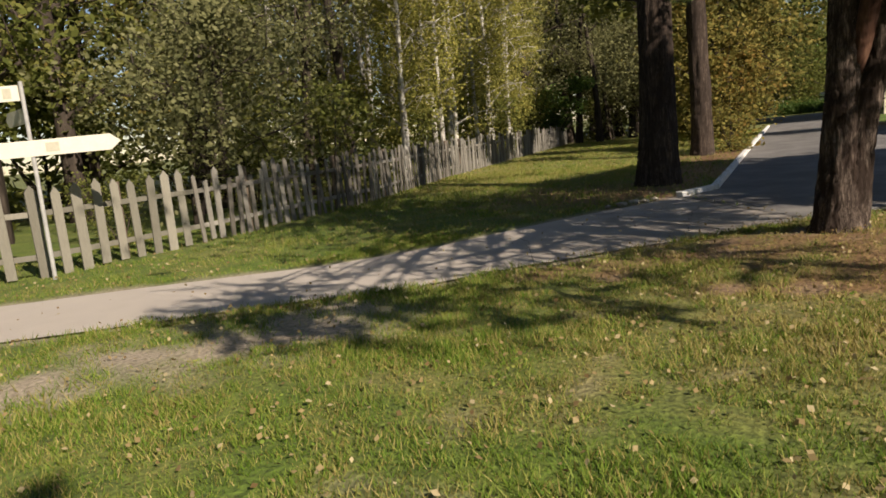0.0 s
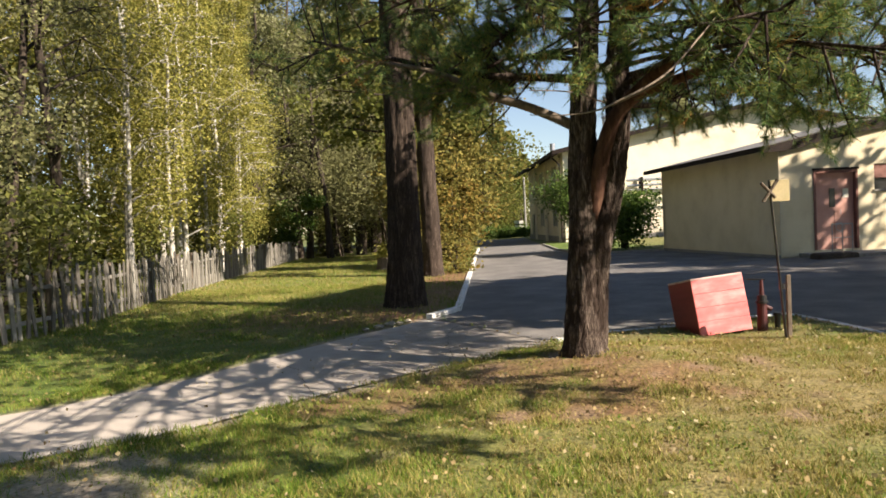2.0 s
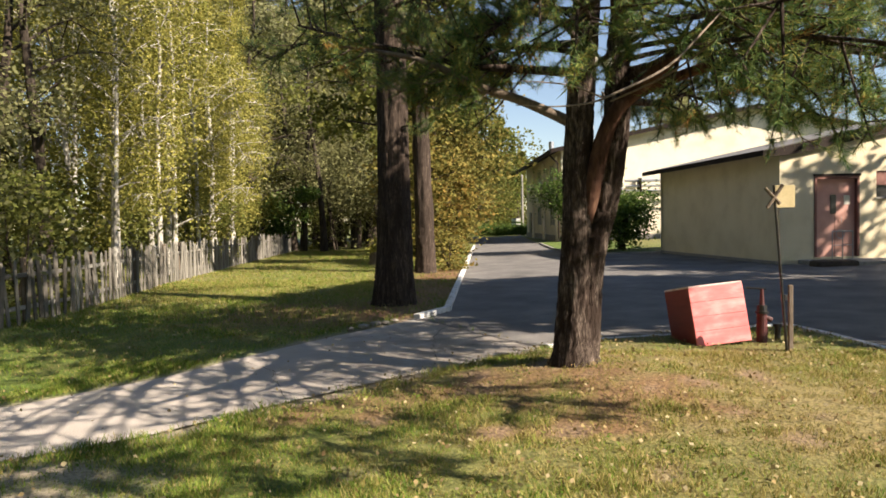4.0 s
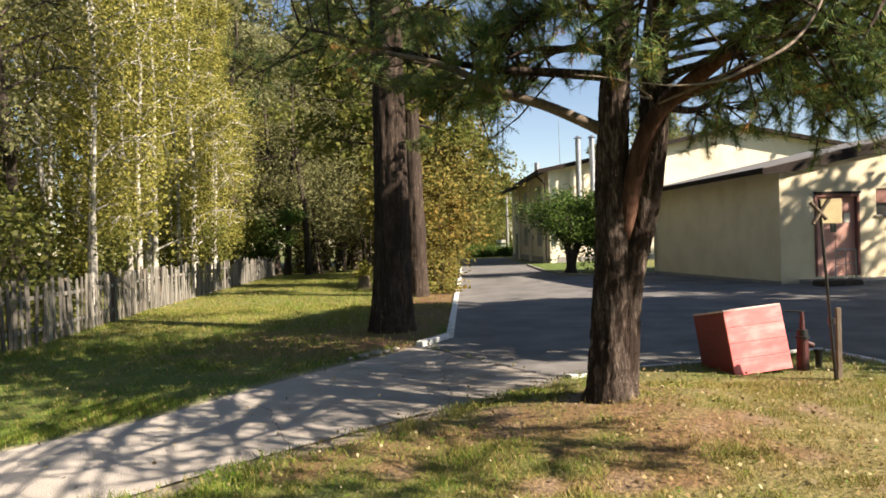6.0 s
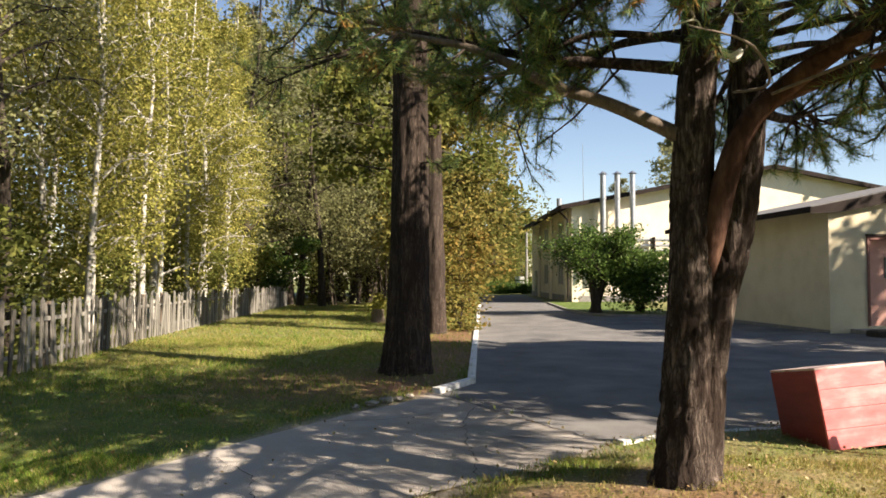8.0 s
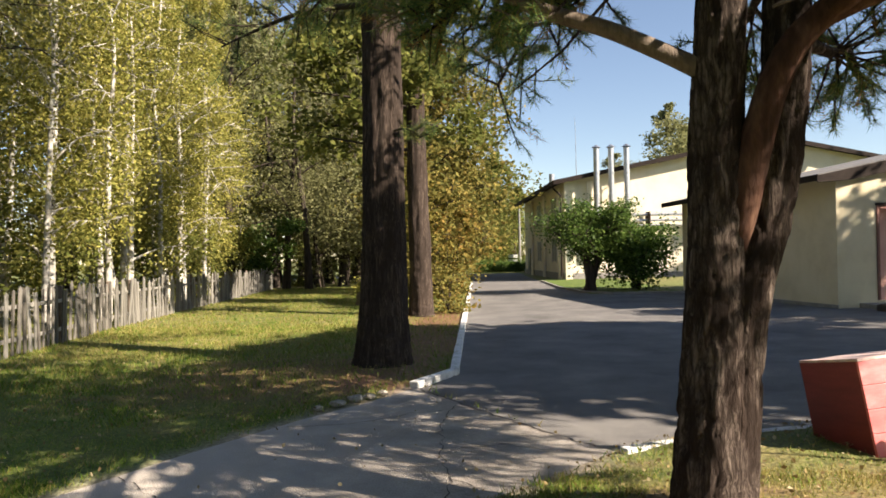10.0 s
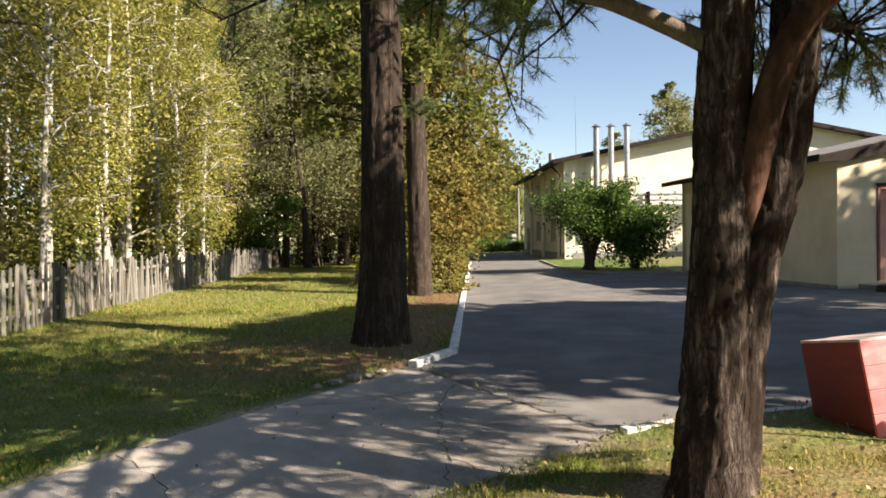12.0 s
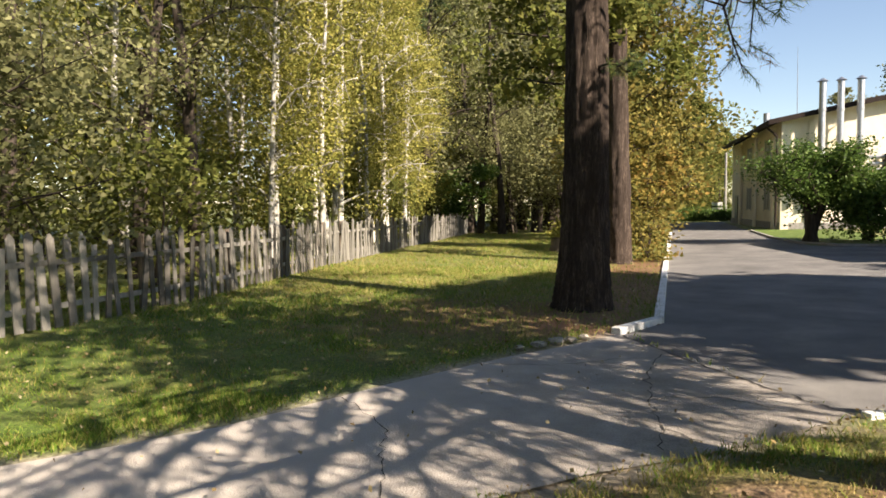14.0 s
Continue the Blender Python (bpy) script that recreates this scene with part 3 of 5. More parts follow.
# ---- trees ----
def branch_tree(name, label, seed, h, r, z0, crown, n_leaf, leaf, bark, leaves, limbs=16, droop=0.0, stems=1, lean=0.03, up=0.5, clump=0.35, seg=9, category="tree", group="", shape=1.0):
    """A tapered trunk, limbs that leave it, and leaves in loose clumps round the outer limbs. Stands at its own origin."""
    rng = np.random.default_rng(seed)
    tree = tagged(new(name), label, category, group)
    woods, spots = [], []
    for s in range(stems):
        off = rng.normal(size=2) * (0.0 if stems == 1 else r * 1.6)
        tilt = rng.normal(size=2) * lean * (1 if stems == 1 else 3.5)
        ctrl, rad = [], []
        for k in range(7):
            f = k / 6
            ctrl.append((off[0] + tilt[0] * h * f + rng.normal() * 0.012 * h * f, off[1] + tilt[1] * h * f + rng.normal() * 0.012 * h * f, h * f - 0.1 * (k == 0)))
            rad.append(r * (1.25 if k == 0 else 1 - 0.9 * f) * (1 if stems == 1 else 0.75))
        line, rr = smooth_line(ctrl, rad, 4)
        woods.append(tube_data(line, rr, seg, 0.12, 0, seed + s))
        for i in range(max(3, limbs // stems)):
            f = z0 / h + (0.97 - z0 / h) * ((i + rng.uniform(0, 0.9)) / max(3, limbs // stems))
            j = min(int(f * (len(line) - 1)), len(line) - 1)
            base, rb = line[j], rr[j]
            g = (f * h - z0) / (h - z0)
            reach = crown * (0.25 + 0.95 * math.sin(math.pi * min(1, (g * 0.85 + 0.22))) ** shape) * rng.uniform(0.65, 1.15)
            a = rng.uniform(0, 2 * math.pi)
            way = Vector((math.cos(a), math.sin(a), up * rng.uniform(0.5, 1.4)))
            mid = base + way * reach * 0.5
            tip = base + Vector((way.x * reach, way.y * reach, way.z * reach * (0.9 - droop)))
            bl, br = smooth_line([base, mid, tip], [rb * 0.5, rb * 0.28, 0.008], 3)
            woods.append(tube_data(bl, br, 5))
            for q in range(5):
                t = rng.uniform(0.3, 1.0)
                p = bl[min(int(t * (len(bl) - 1)), len(bl) - 1)]
                e = p + Vector(np.clip(rng.normal(size=3), -1.2, 1.2)) * reach * 0.28 - Vector((0, 0, droop * reach * 0.4))
                woods.append(tube_data([p, e], [0.012 + rb * 0.1, 0.004], 4))
                spots += [(p + (e - p) * u, reach) for u in (0.3, 0.65, 1.0)]
            spots += [(tip, reach), (mid + (tip - mid) * 0.5, reach)]
    v, f = join_data(woods)
    mesh_object("trunk", v, f, bark, tree, True)
    idx = rng.integers(0, len(spots), n_leaf)
    base = np.array([spots[i][0][:] for i in idx])
    size = np.array([spots[i][1] for i in idx])
    c = base + np.clip(rng.normal(size=(n_leaf, 3)), -1.25, 1.25) * (size * clump * 0.55 + 0.08)[:, None] * np.array([1, 1, 0.8])
    if droop:
        c[:, 2] -= np.abs(rng.normal(size=n_leaf)) * droop * 0.8
    c[:, 2] = np.maximum(c[:, 2], 0.12)
    lv, lf = leaf_data(rng, c, leaf, droop=droop)
    array_object("crown", lv, lf, leaves, tree)
    return tree


def plant(tree, x, y, turn=0.0, size=1.0, z=None):
    tree.matrix_basis = Matrix.Translation((x, y, rise(x, y) - 0.02 if z is None else z)) @ Matrix.Rotation(turn, 4, "Z") @ Matrix.Diagonal((size, size, size, 1))
    return tree


def again(tree, x, y, turn, size):
    ob = copy_thing(tree, Matrix.Identity(4))
    ob.scale = (size, size, size)
    ob.matrix_basis = Matrix.Translation((x, y, rise(x, y) - 0.02)) @ Matrix.Rotation(turn, 4, "Z") @ Matrix.Diagonal((size, size, size, 1))
    return ob


rng = random.Random(11)
birches = [plant(branch_tree("birch_tree", "slender white-barked birch with thin golden-green leaves", 20 + i, 13.5, 0.12, 1.9, 1.75, 15500, 0.056, M_BIRCH, M_LEAF_BIRCH, 26, 0.35, 1 + (i == 1), 0.02, 0.7, 0.36, group="birches behind the fence"), x, y, i) for i, (x, y) in enumerate(((-9.6, 6.3), (-9.9, 10.2), (-10.6, 15.6)))]
for i, (x, y, k, s) in enumerate(((-10.4, 11.2, 0, 1.0), (-11.3, 17.0, 1, 1.1), (-12.2, 13.0, 2, 1.05), (-12.0, 8.6, 1, 1.0), (-13.5, 19.5, 0, 1.15), (-11.9, 21.5, 2, 1.0), (-14.0, 16.0, 1, 1.2), (-13.2, 5.0, 2, 0.95), (-15.5, 11.0, 0, 1.2))):
    again(birches[k], x, y, i * 1.7, s)
slim = plant(branch_tree("birch_tree", "thin white-barked birch with sparse yellow leaves", 31, 14.0, 0.085, 2.6, 1.15, 6500, 0.06, M_BIRCH, M_LEAF_BIRCH, 22, 0.4, 1, 0.018, 0.8, 0.4, group="birches behind the fence"), -9.35, 8.4)
for i, (x, y, s) in enumerate(((-9.0, 5.2, 0.9), (-9.9, 12.6, 1.0), (-10.0, 9.2, 1.05), (-10.6, 17.8, 1.0), (-10.9, 14.2, 1.1), (-11.2, 7.0, 1.1), (-11.4, 19.6, 1.05))):
    again(slim, x, y, 0.8 + i * 2.1, s)
darks = [plant(branch_tree("woodland_tree", "tall dark woodland tree with heavy shaded foliage", 40 + i, 15, 0.24, 2.4, 3.0, 7500, 0.115, M_BARK_DARK, (M_LEAF_DARK, M_LEAF_GREY, M_LEAF_GOLD)[i], 24, 0.15, 1 + (i == 0), 0.03, 0.7, 0.2, group="trees of the wood"), x, y, i) for i, (x, y) in enumerate(((-10.4, 29.0), (-8.6, 36.0), (-14.5, -1.5)))]
spots = [(-7.0, 33.0, 1), (-5.2, 39.0, 1), (-9.0, 43.0, 1), (-3.8, 46.0, 0), (-12.5, 33.5, 1), (-12.0, 24.5, 1), (-16, 27, 2), (-17, 21, 0), (-18, 14, 0), (-17.5, 6, 0), (-17, 0, 0), (-12.2, -4.2, 0), (-15.5, -6.5, 1), (-19, -10, 0), (-22, 4, 2), (-23, 10, 0), (-22, 18, 1), (-16, 36, 0), (-12, 47, 1), (-7, 52, 0), (-2.5, 54, 2), (-17, -14, 1)]
for i, (x, y, k) in enumerate(spots):
    again(darks[k], x, y, i * 2.3, rng.uniform(0.8, 1.2))
far = plant(branch_tree("woodland_tree", "distant woodland tree, dense and dark, some copies unseen to block skylight", 60, 17, 0.28, 1.0, 4.4, 3600, 0.33, M_BARK_DARK, M_LEAF_DARK, 22, 0.1, 1, 0.02, 0.6, 0.55, group="trees of the wood"), -28, 20)
for i in range(15):
    a = i / 14
    x = -44 + 54 * a if i % 2 else -41 + 51 * a
    y = -24 + (110 * a if a < 0.75 else 82 + 4 * rng.random()) + rng.uniform(-3, 3)
    if x > -3:
        y = rng.uniform(84, 98)
    if x > 3:
        continue
    again(far, x, y, i * 1.3, rng.uniform(0.8, 1.15))
for i, (x, y, s) in enumerate(((2.2, 67, 0.55), (-1.2, 65, 0.6), (4.3, 63, 0.42), (0.6, 61.5, 0.42), (3.2, 72, 0.6), (5.5, 75, 0.6), (2, 78, 0.9), (20, 90, 0.8), (-4, 74, 0.9), (29, 84, 0.8))):
    again(far, x, y, i * 2.1, s)
# tall willows and bare-limbed trunks where the fence ends
tall_willow = plant(branch_tree("willow_tree", "tall pale grey-green willow rising behind the birches", 63, 20, 0.3, 5.0, 3.4, 11500, 0.145, M_BARK_DARK, M_LEAF_PALE, 34, 0.35, 2, 0.02, 0.8, 0.24, group="willows of the wood"), -13.5, 36.0)
for i, (x, y, s) in enumerate(((-17.5, 31.0, 1.0), (-15.4, 34.5, 1.15), (-10.6, 36.5, 1.05), (-20.5, 26.0, 1.0), (-8.2, 40.0, 1.1), (-12.0, 41.0, 1.2), (-6.4, 45.0, 1.15))):
    again(tall_willow, x, y, 1.0 + i * 1.7, s)
twin = plant(branch_tree("alder_tree", "dark forked trunk with bare limbs and thin grey-green leaves", 65, 13, 0.27, 3.4, 2.4, 8000, 0.07, M_BARK_DARK, M_LEAF_PALE, 18, 0.25, 2, 0.02, 1.1, 0.22, 10, group="dark trunks at the fence end"), -9.35, 26.8)
for i, (x, y, s) in enumerate(((-7.6, 30.5, 1.0), (-6.3, 34.5, 1.05), (-8.9, 33.0, 0.9), (-5.0, 37.5, 1.0), (-10.3, 2.8, 0.85), (-11.2, -0.6, 0.8))):
    again(twin, x, y, 2.0 + i * 1.3, s)
bush = plant(branch_tree("bush", "undergrowth bush with dull green leaves behind the fence", 70, 2.6, 0.05, 0.15, 1.3, 2400, 0.085, M_BARK_DARK, M_LEAF_DARK, 10, 0.1, 3, 0.1, 0.8, 0.6, 6, "bush", "undergrowth"), -8.7, 1.0)
for i, (x, y, s) in enumerate(((-9.6, -0.6, 0.7), (-8.8, -4.9, 0.45), (-20, -3, 2.0), (-19, -7, 2.0), (-18, 0, 2.0), (-17.5, -10.5, 2.0), (-20.5, -14, 2.2), (-15.5, -4.0, 1.6), (-10.8, 4.6, 1.1), (-10.6, 8.0, 0.9), (-11.2, 13.5, 1.0), (-11.8, 19, 1.1), (-11.5, 23, 1.1), (-13.5, 1.5, 1.3), (-9.7, 30.5, 1.0), (-6.8, 35, 1.2), (-3.5, 41, 1.3), (-5.5, 43, 1.3), (-13.5, 9.5, 1.3), (-14, 22, 1.4), (-13, 27, 1.3), (-9.5, 47, 2.2), (-6.5, 50, 2.2), (-13, 44, 2.3), (-16, 40, 2.2), (-4, 57, 2.0), (-15, 32, 2.0))):
    again(bush, x, y, i * 1.1, s)
willow = plant(branch_tree("willow_shrub", "pale grey-green willow shrub catching the sun", 75, 4.4, 0.07, 0.9, 1.9, 11000, 0.064, M_BARK_DARK, M_LEAF_PALE, 16, 0.1, 3, 0.1, 0.8, 0.5, 7, "bush"), -9.0, -2.9)
# Unseen trees added around and behind the viewpoint to block skylight.
for i, (x, y, s) in enumerate(((-14, -24, 0.9), (-9, -21.5, 0.85), (-4, -21, 0.9), (0.5, -22.5, 0.85), (5, -22, 0.9), (-18, -18, 0.9), (14, -32, 1.0), (36, 10, 1.0), (34, 25, 1.0))):
    again(far, x, y, i * 1.9, s)
for i, (x, y, s) in enumerate(((-8.4, 28.6, 1.5), (-6.0, 31.5, 1.7))):
    again(willow, x, y, 1.0 + i * 2.2, s)
plant(branch_tree("bush", "fresh green bush at the end of the fence", 77, 3.6, 0.05, 0.3, 1.3, 4200, 0.1, M_BARK_DARK, M_LEAF_GREEN, 14, 0.05, 3, 0.08, 0.8, 0.3, 6, "bush", "undergrowth"), -10.9, 25.2)
# row of trees along the drive
maples = [plant(branch_tree("maple_tree", "young roadside tree with golden autumn leaves", 80 + i, (11.5, 8.2)[i], 0.15, (1.5, 0.9)[i], (2.9, 1.9)[i], (18000, 11000)[i], 0.12, M_BARK_DARK, M_LEAF_GOLD, 30, 0.15, 1, 0.02, 0.6, 0.30, group="trees along the drive"), x, y, i) for i, (x, y) in enumerate(((-1.5, 19.8), (-1.5, 27.5)))]
for i, (x, y, k, s) in enumerate(((-1.9, 14.2, 1, 0.9), (-2.4, 23.5, 1, 1.05), (-2.6, 33, 0, 0.95), (-1.6, 40, 1, 1.0), (-2.4, 46, 0, 0.9))):
    again(maples[k], x, y, i * 1.9, s)
plant(branch_tree("maple_sapling", "bushy maple sapling with rust and yellow leaves", 90, 3.2, 0.03, 0.15, 0.75, 2600, 0.085, M_BARK_DARK, M_LEAF_RUST, 16, 0.1, 3, 0.05, 0.8, 0.5, 6, "sapling"), -0.62, 10.4)
plant(branch_tree("low_shrub", "low yellow-green shrub at the kerb", 91, 1.5, 0.02, 0.1, 0.5, 1500, 0.06, M_BARK_DARK, M_LEAF_GOLD, 12, 0.1, 3, 0.1, 0.8, 0.5, 6, "shrub"), -0.45, 9.6)
# shrubs in the bed
plant(branch_tree("round_shrub", "bright green rounded shrub on a short thick trunk", 95, 3.1, 0.3, 1.25, 1.75, 16000, 0.075, M_BARK_DARK, M_LEAF_GREEN, 40, 0.0, 2, 0.04, 0.7, 0.22, 8, "shrub", shape=0.9), 4.9, 19.4)
plant(branch_tree("round_shrub", "dark green shaded shrub beside the brighter one", 96, 2.2, 0.14, 0.5, 1.5, 11000, 0.09, M_BARK_DARK, M_LEAF_GREEN, 30, 0.0, 2, 0.06, 0.5, 0.4, 8, "shrub", shape=0.6), 7.1, 19.9)
hedge = plant(branch_tree("hedge", "low sunlit hedge across the end of the drive", 97, 0.85, 0.03, 0.08, 0.8, 3500, 0.08, M_BARK_DARK, M_LEAF_GREEN, 14, 0.0, 3, 0.1, 0.4, 0.6, 5, "hedge"), 0.6, 56)
for x in (1.7, 2.8, 3.9, 5.0):
    again(hedge, x, 56, x, 1.0)
back = plant(branch_tree("poplar_tree", "tall grey-green tree standing behind the long house", 98, 18.5, 0.3, 4, 3.5, 6000, 0.24, M_BARK_DARK, M_LEAF_PALE, 24, 0.1, 1, 0.02, 0.9, 0.42), 22.0, 70)
again(back, 17.5, 76, 1.0, 0.75)
again(back, 25.5, 74, 2.0, 0.9)


def big_trunk(name, label, x, y, pts, radii, seed, bark, seg=64, ridges=20, steps=40):
    """A thick forest tree: ridged trunk, a flare at the foot, and a few dead stubs."""
    tree = tagged(new(name), label, "tree")
    line, rr = smooth_line(pts, radii, steps)
    v, f = tube_data(line, rr, seg, 0.10, ridges, seed)
    mesh_object("trunk", v, f, bark, tree, True)
    tree.location = (x, y, rise(x, y) - 0.05)
    return tree


def foliage(parent, seed, limbs, n, leaf, leaves, bark, clump=0.35):
    """Limbs given as (base, tip, radius), with leaves about their outer halves."""
    rng = np.random.default_rng(seed)
    spots = []
    for b, e, r in limbs:
        b, e = Vector(b), Vector(e)
        mid = (b + e) / 2 + Vector(rng.normal(size=3)) * (e - b).length * 0.07 + Vector((0, 0, (e - b).length * 0.06))
        line, rr = smooth_line([b, mid, e], [r, r * 0.6, 0.01], 5)
        woods = [tube_data(line, rr, 6)]
        for q in range(7):
            p = line[rng.integers(3, len(line))]
            t = p + Vector(rng.normal(size=3)) * (e - b).length * 0.2
            woods.append(tube_data([p, t], [0.012, 0.004], 4))
            spots += [p + (t - p) * u for u in (0.4, 0.8, 1.0)]
        v, f = join_data(woods)
        mesh_object("branch", v, f, bark, parent, True)
    c = np.array([s[:] for s in spots])[rng.integers(0, len(spots), n)] + np.clip(rng.normal(size=(n, 3)), -1.4, 1.4) * clump * np.array([1, 1, 0.6])
    lv, lf = leaf_data(rng, c, leaf)
    array_object("crown", lv, lf, leaves, parent)


def ring_limbs(seed, n, z0, z1, reach, r, up=0.1):
    rng = random.Random(seed)
    out = []
    for i in range(n):
        z = z0 + (z1 - z0) * i / n
        a = i * 2.4 + rng.uniform(-0.4, 0.4)
        k = reach * rng.uniform(0.7, 1.15)
        out.append(((0, 0, z), (math.cos(a) * k, math.sin(a) * k, z + k * up * rng.uniform(-0.5, 2.0)), r))
    return out


elm = big_trunk("old_tree", "massive old tree with deeply furrowed grey-brown bark", -1.06, 0.6, [(0, 0, -0.1), (0.0, 0, 0.25), (0.02, 0, 1.5), (0.03, 0, 4.0), (0.0, 0, 9), (0.1, 0, 16)], [0.54, 0.40, 0.315, 0.285, 0.24, 0.07], 3, M_BARK_GREY)
elm2 = big_trunk("old_tree", "straight mature tree with furrowed bark behind the massive one", -1.2, 8.9, [(0, 0, -0.1), (0.0, 0, 0.25), (0.0, 0, 1.5), (-0.05, 0, 4.0), (-0.1, 0, 9), (0.0, 0, 15)], [0.42, 0.33, 0.29, 0.265, 0.19, 0.05], 8, M_BARK_GREY, 40, 22, 30)
foliage(elm2, 6, ring_limbs(6, 14, 5.2, 13, 1.7, 0.05) + [((0, 0, z), (-k, y, z + 0.4), 0.06) for z, k, y in ((4.4, 2.6, -0.5), (4.9, 3.3, 0.6), (5.5, 2.9, -0.8), (6.1, 3.4, 0.3), (6.8, 2.8, -0.4), (7.5, 3.0, 0.6), (8.3, 2.6, 0.0))], 15000, 0.11, M_LEAF_DARK, M_BARK_DARK, 0.3)


# ---- the pine at the path ----
def tuft_data(rng, centres, ways, length=0.10, count=34, width=0.0022):
    """Bundles of long thin needles that fan out round each twig end."""
    n = len(centres)
    c = np.repeat(np.asarray(centres), count, 0)
    w = np.repeat(np.asarray(ways), count, 0)
    along = rng.uniform(-0.21, 0.03, n * count)[:, None]
    d = rng.normal(size=(n * count, 3))
    d /= np.linalg.norm(d, axis=1)[:, None]
    d = d * 0.85 + w * rng.uniform(0.35, 1.0, n * count)[:, None]
    d /= np.linalg.norm(d, axis=1)[:, None]
    s = np.cross(d, rng.normal(size=d.shape))
    s /= np.linalg.norm(s, axis=1)[:, None] + 1e-9
    base = c + w * along
    ln = (length * rng.uniform(0.7, 1.2, n * count))[:, None]
    v = np.empty((n * count, 3, 3))
    v[:, 0], v[:, 1], v[:, 2] = base - s * width, base + s * width, base + d * ln
    return v.reshape(-1, 3), np.arange(n * count * 3).reshape(-1, 3)


def needle_branch(rng, line, radii, twigs, reach, start=0.3, hang=0.0):
    """Twigs off a bough; returns wood and the tuft places."""
    wood, places, ways = [tube_data(line, radii, 9, 0.1)], [], []
    n = len(line)
    for i in range(twigs):
        t = start + (1 - start) * (i + rng.uniform(0, 1)) / twigs
        j = min(int(t * (n - 1)), n - 2)
        p = line[j] + (line[j + 1] - line[j]) * rng.uniform(0, 1)
        d = (line[j + 1] - line[j]).normalized()
        side = d.cross(Vector(rng.normal(size=3))).normalized()
        way = (d * rng.uniform(0.3, 0.9) + side + Vector((0, 0, 0.15 - hang))).normalized()
        k = reach * rng.uniform(0.45, 1.1)
        mid, tip = p + way * k * 0.55 + Vector((0, 0, -0.04 * k)), p + way * k + Vector((0, 0, 0.06 - hang * 0.3))
        wood.append(tube_data([p, mid, tip], [0.011, 0.008, 0.004], 5))
        for q in range(4):
            u = rng.uniform(0.4, 1.0)
            b = p + (tip - p) * u
            e = b + (way * 0.6 + Vector(rng.normal(size=3)) * 0.55).normalized() * k * rng.uniform(0.15, 0.4)
            wood.append(tube_data([b, e], [0.005, 0.003], 4))
            places.append(e[:])
            ways.append((e - b).normalized()[:])
        places.append(tip[:])
        ways.append(way[:])
    return wood, places, ways


def needle_crown(tree, rng, boughs, dry=420, length=0.092, count=60):
    """Boughs of (points, radii, bark, twigs, reach, first twig, hang) with their needles."""
    places, ways = [], []
    for pts, radii, bark, twigs, reach, start, hang in boughs:
        line, rr = smooth_line(pts, radii, 7)
        wood, p, w = needle_branch(rng, line, rr, twigs, reach, start, hang)
        v, f = join_data(wood)
        mesh_object("branch", v, f, bark, tree, True)
        places += p
        ways += w
    v, f = tuft_data(rng, places, ways, length, count, 0.0024)
    array_object("needles", v, f, M_NEEDLE, tree)
    pick = rng.integers(0, len(places), dry)
    v, f = tuft_data(rng, np.array(places)[pick] - np.array([0, 0, 0.05]), np.array(ways)[pick], 0.10, 30, 0.003)
    array_object("dry_needles", v, f, M_NEEDLE_DRY, tree)


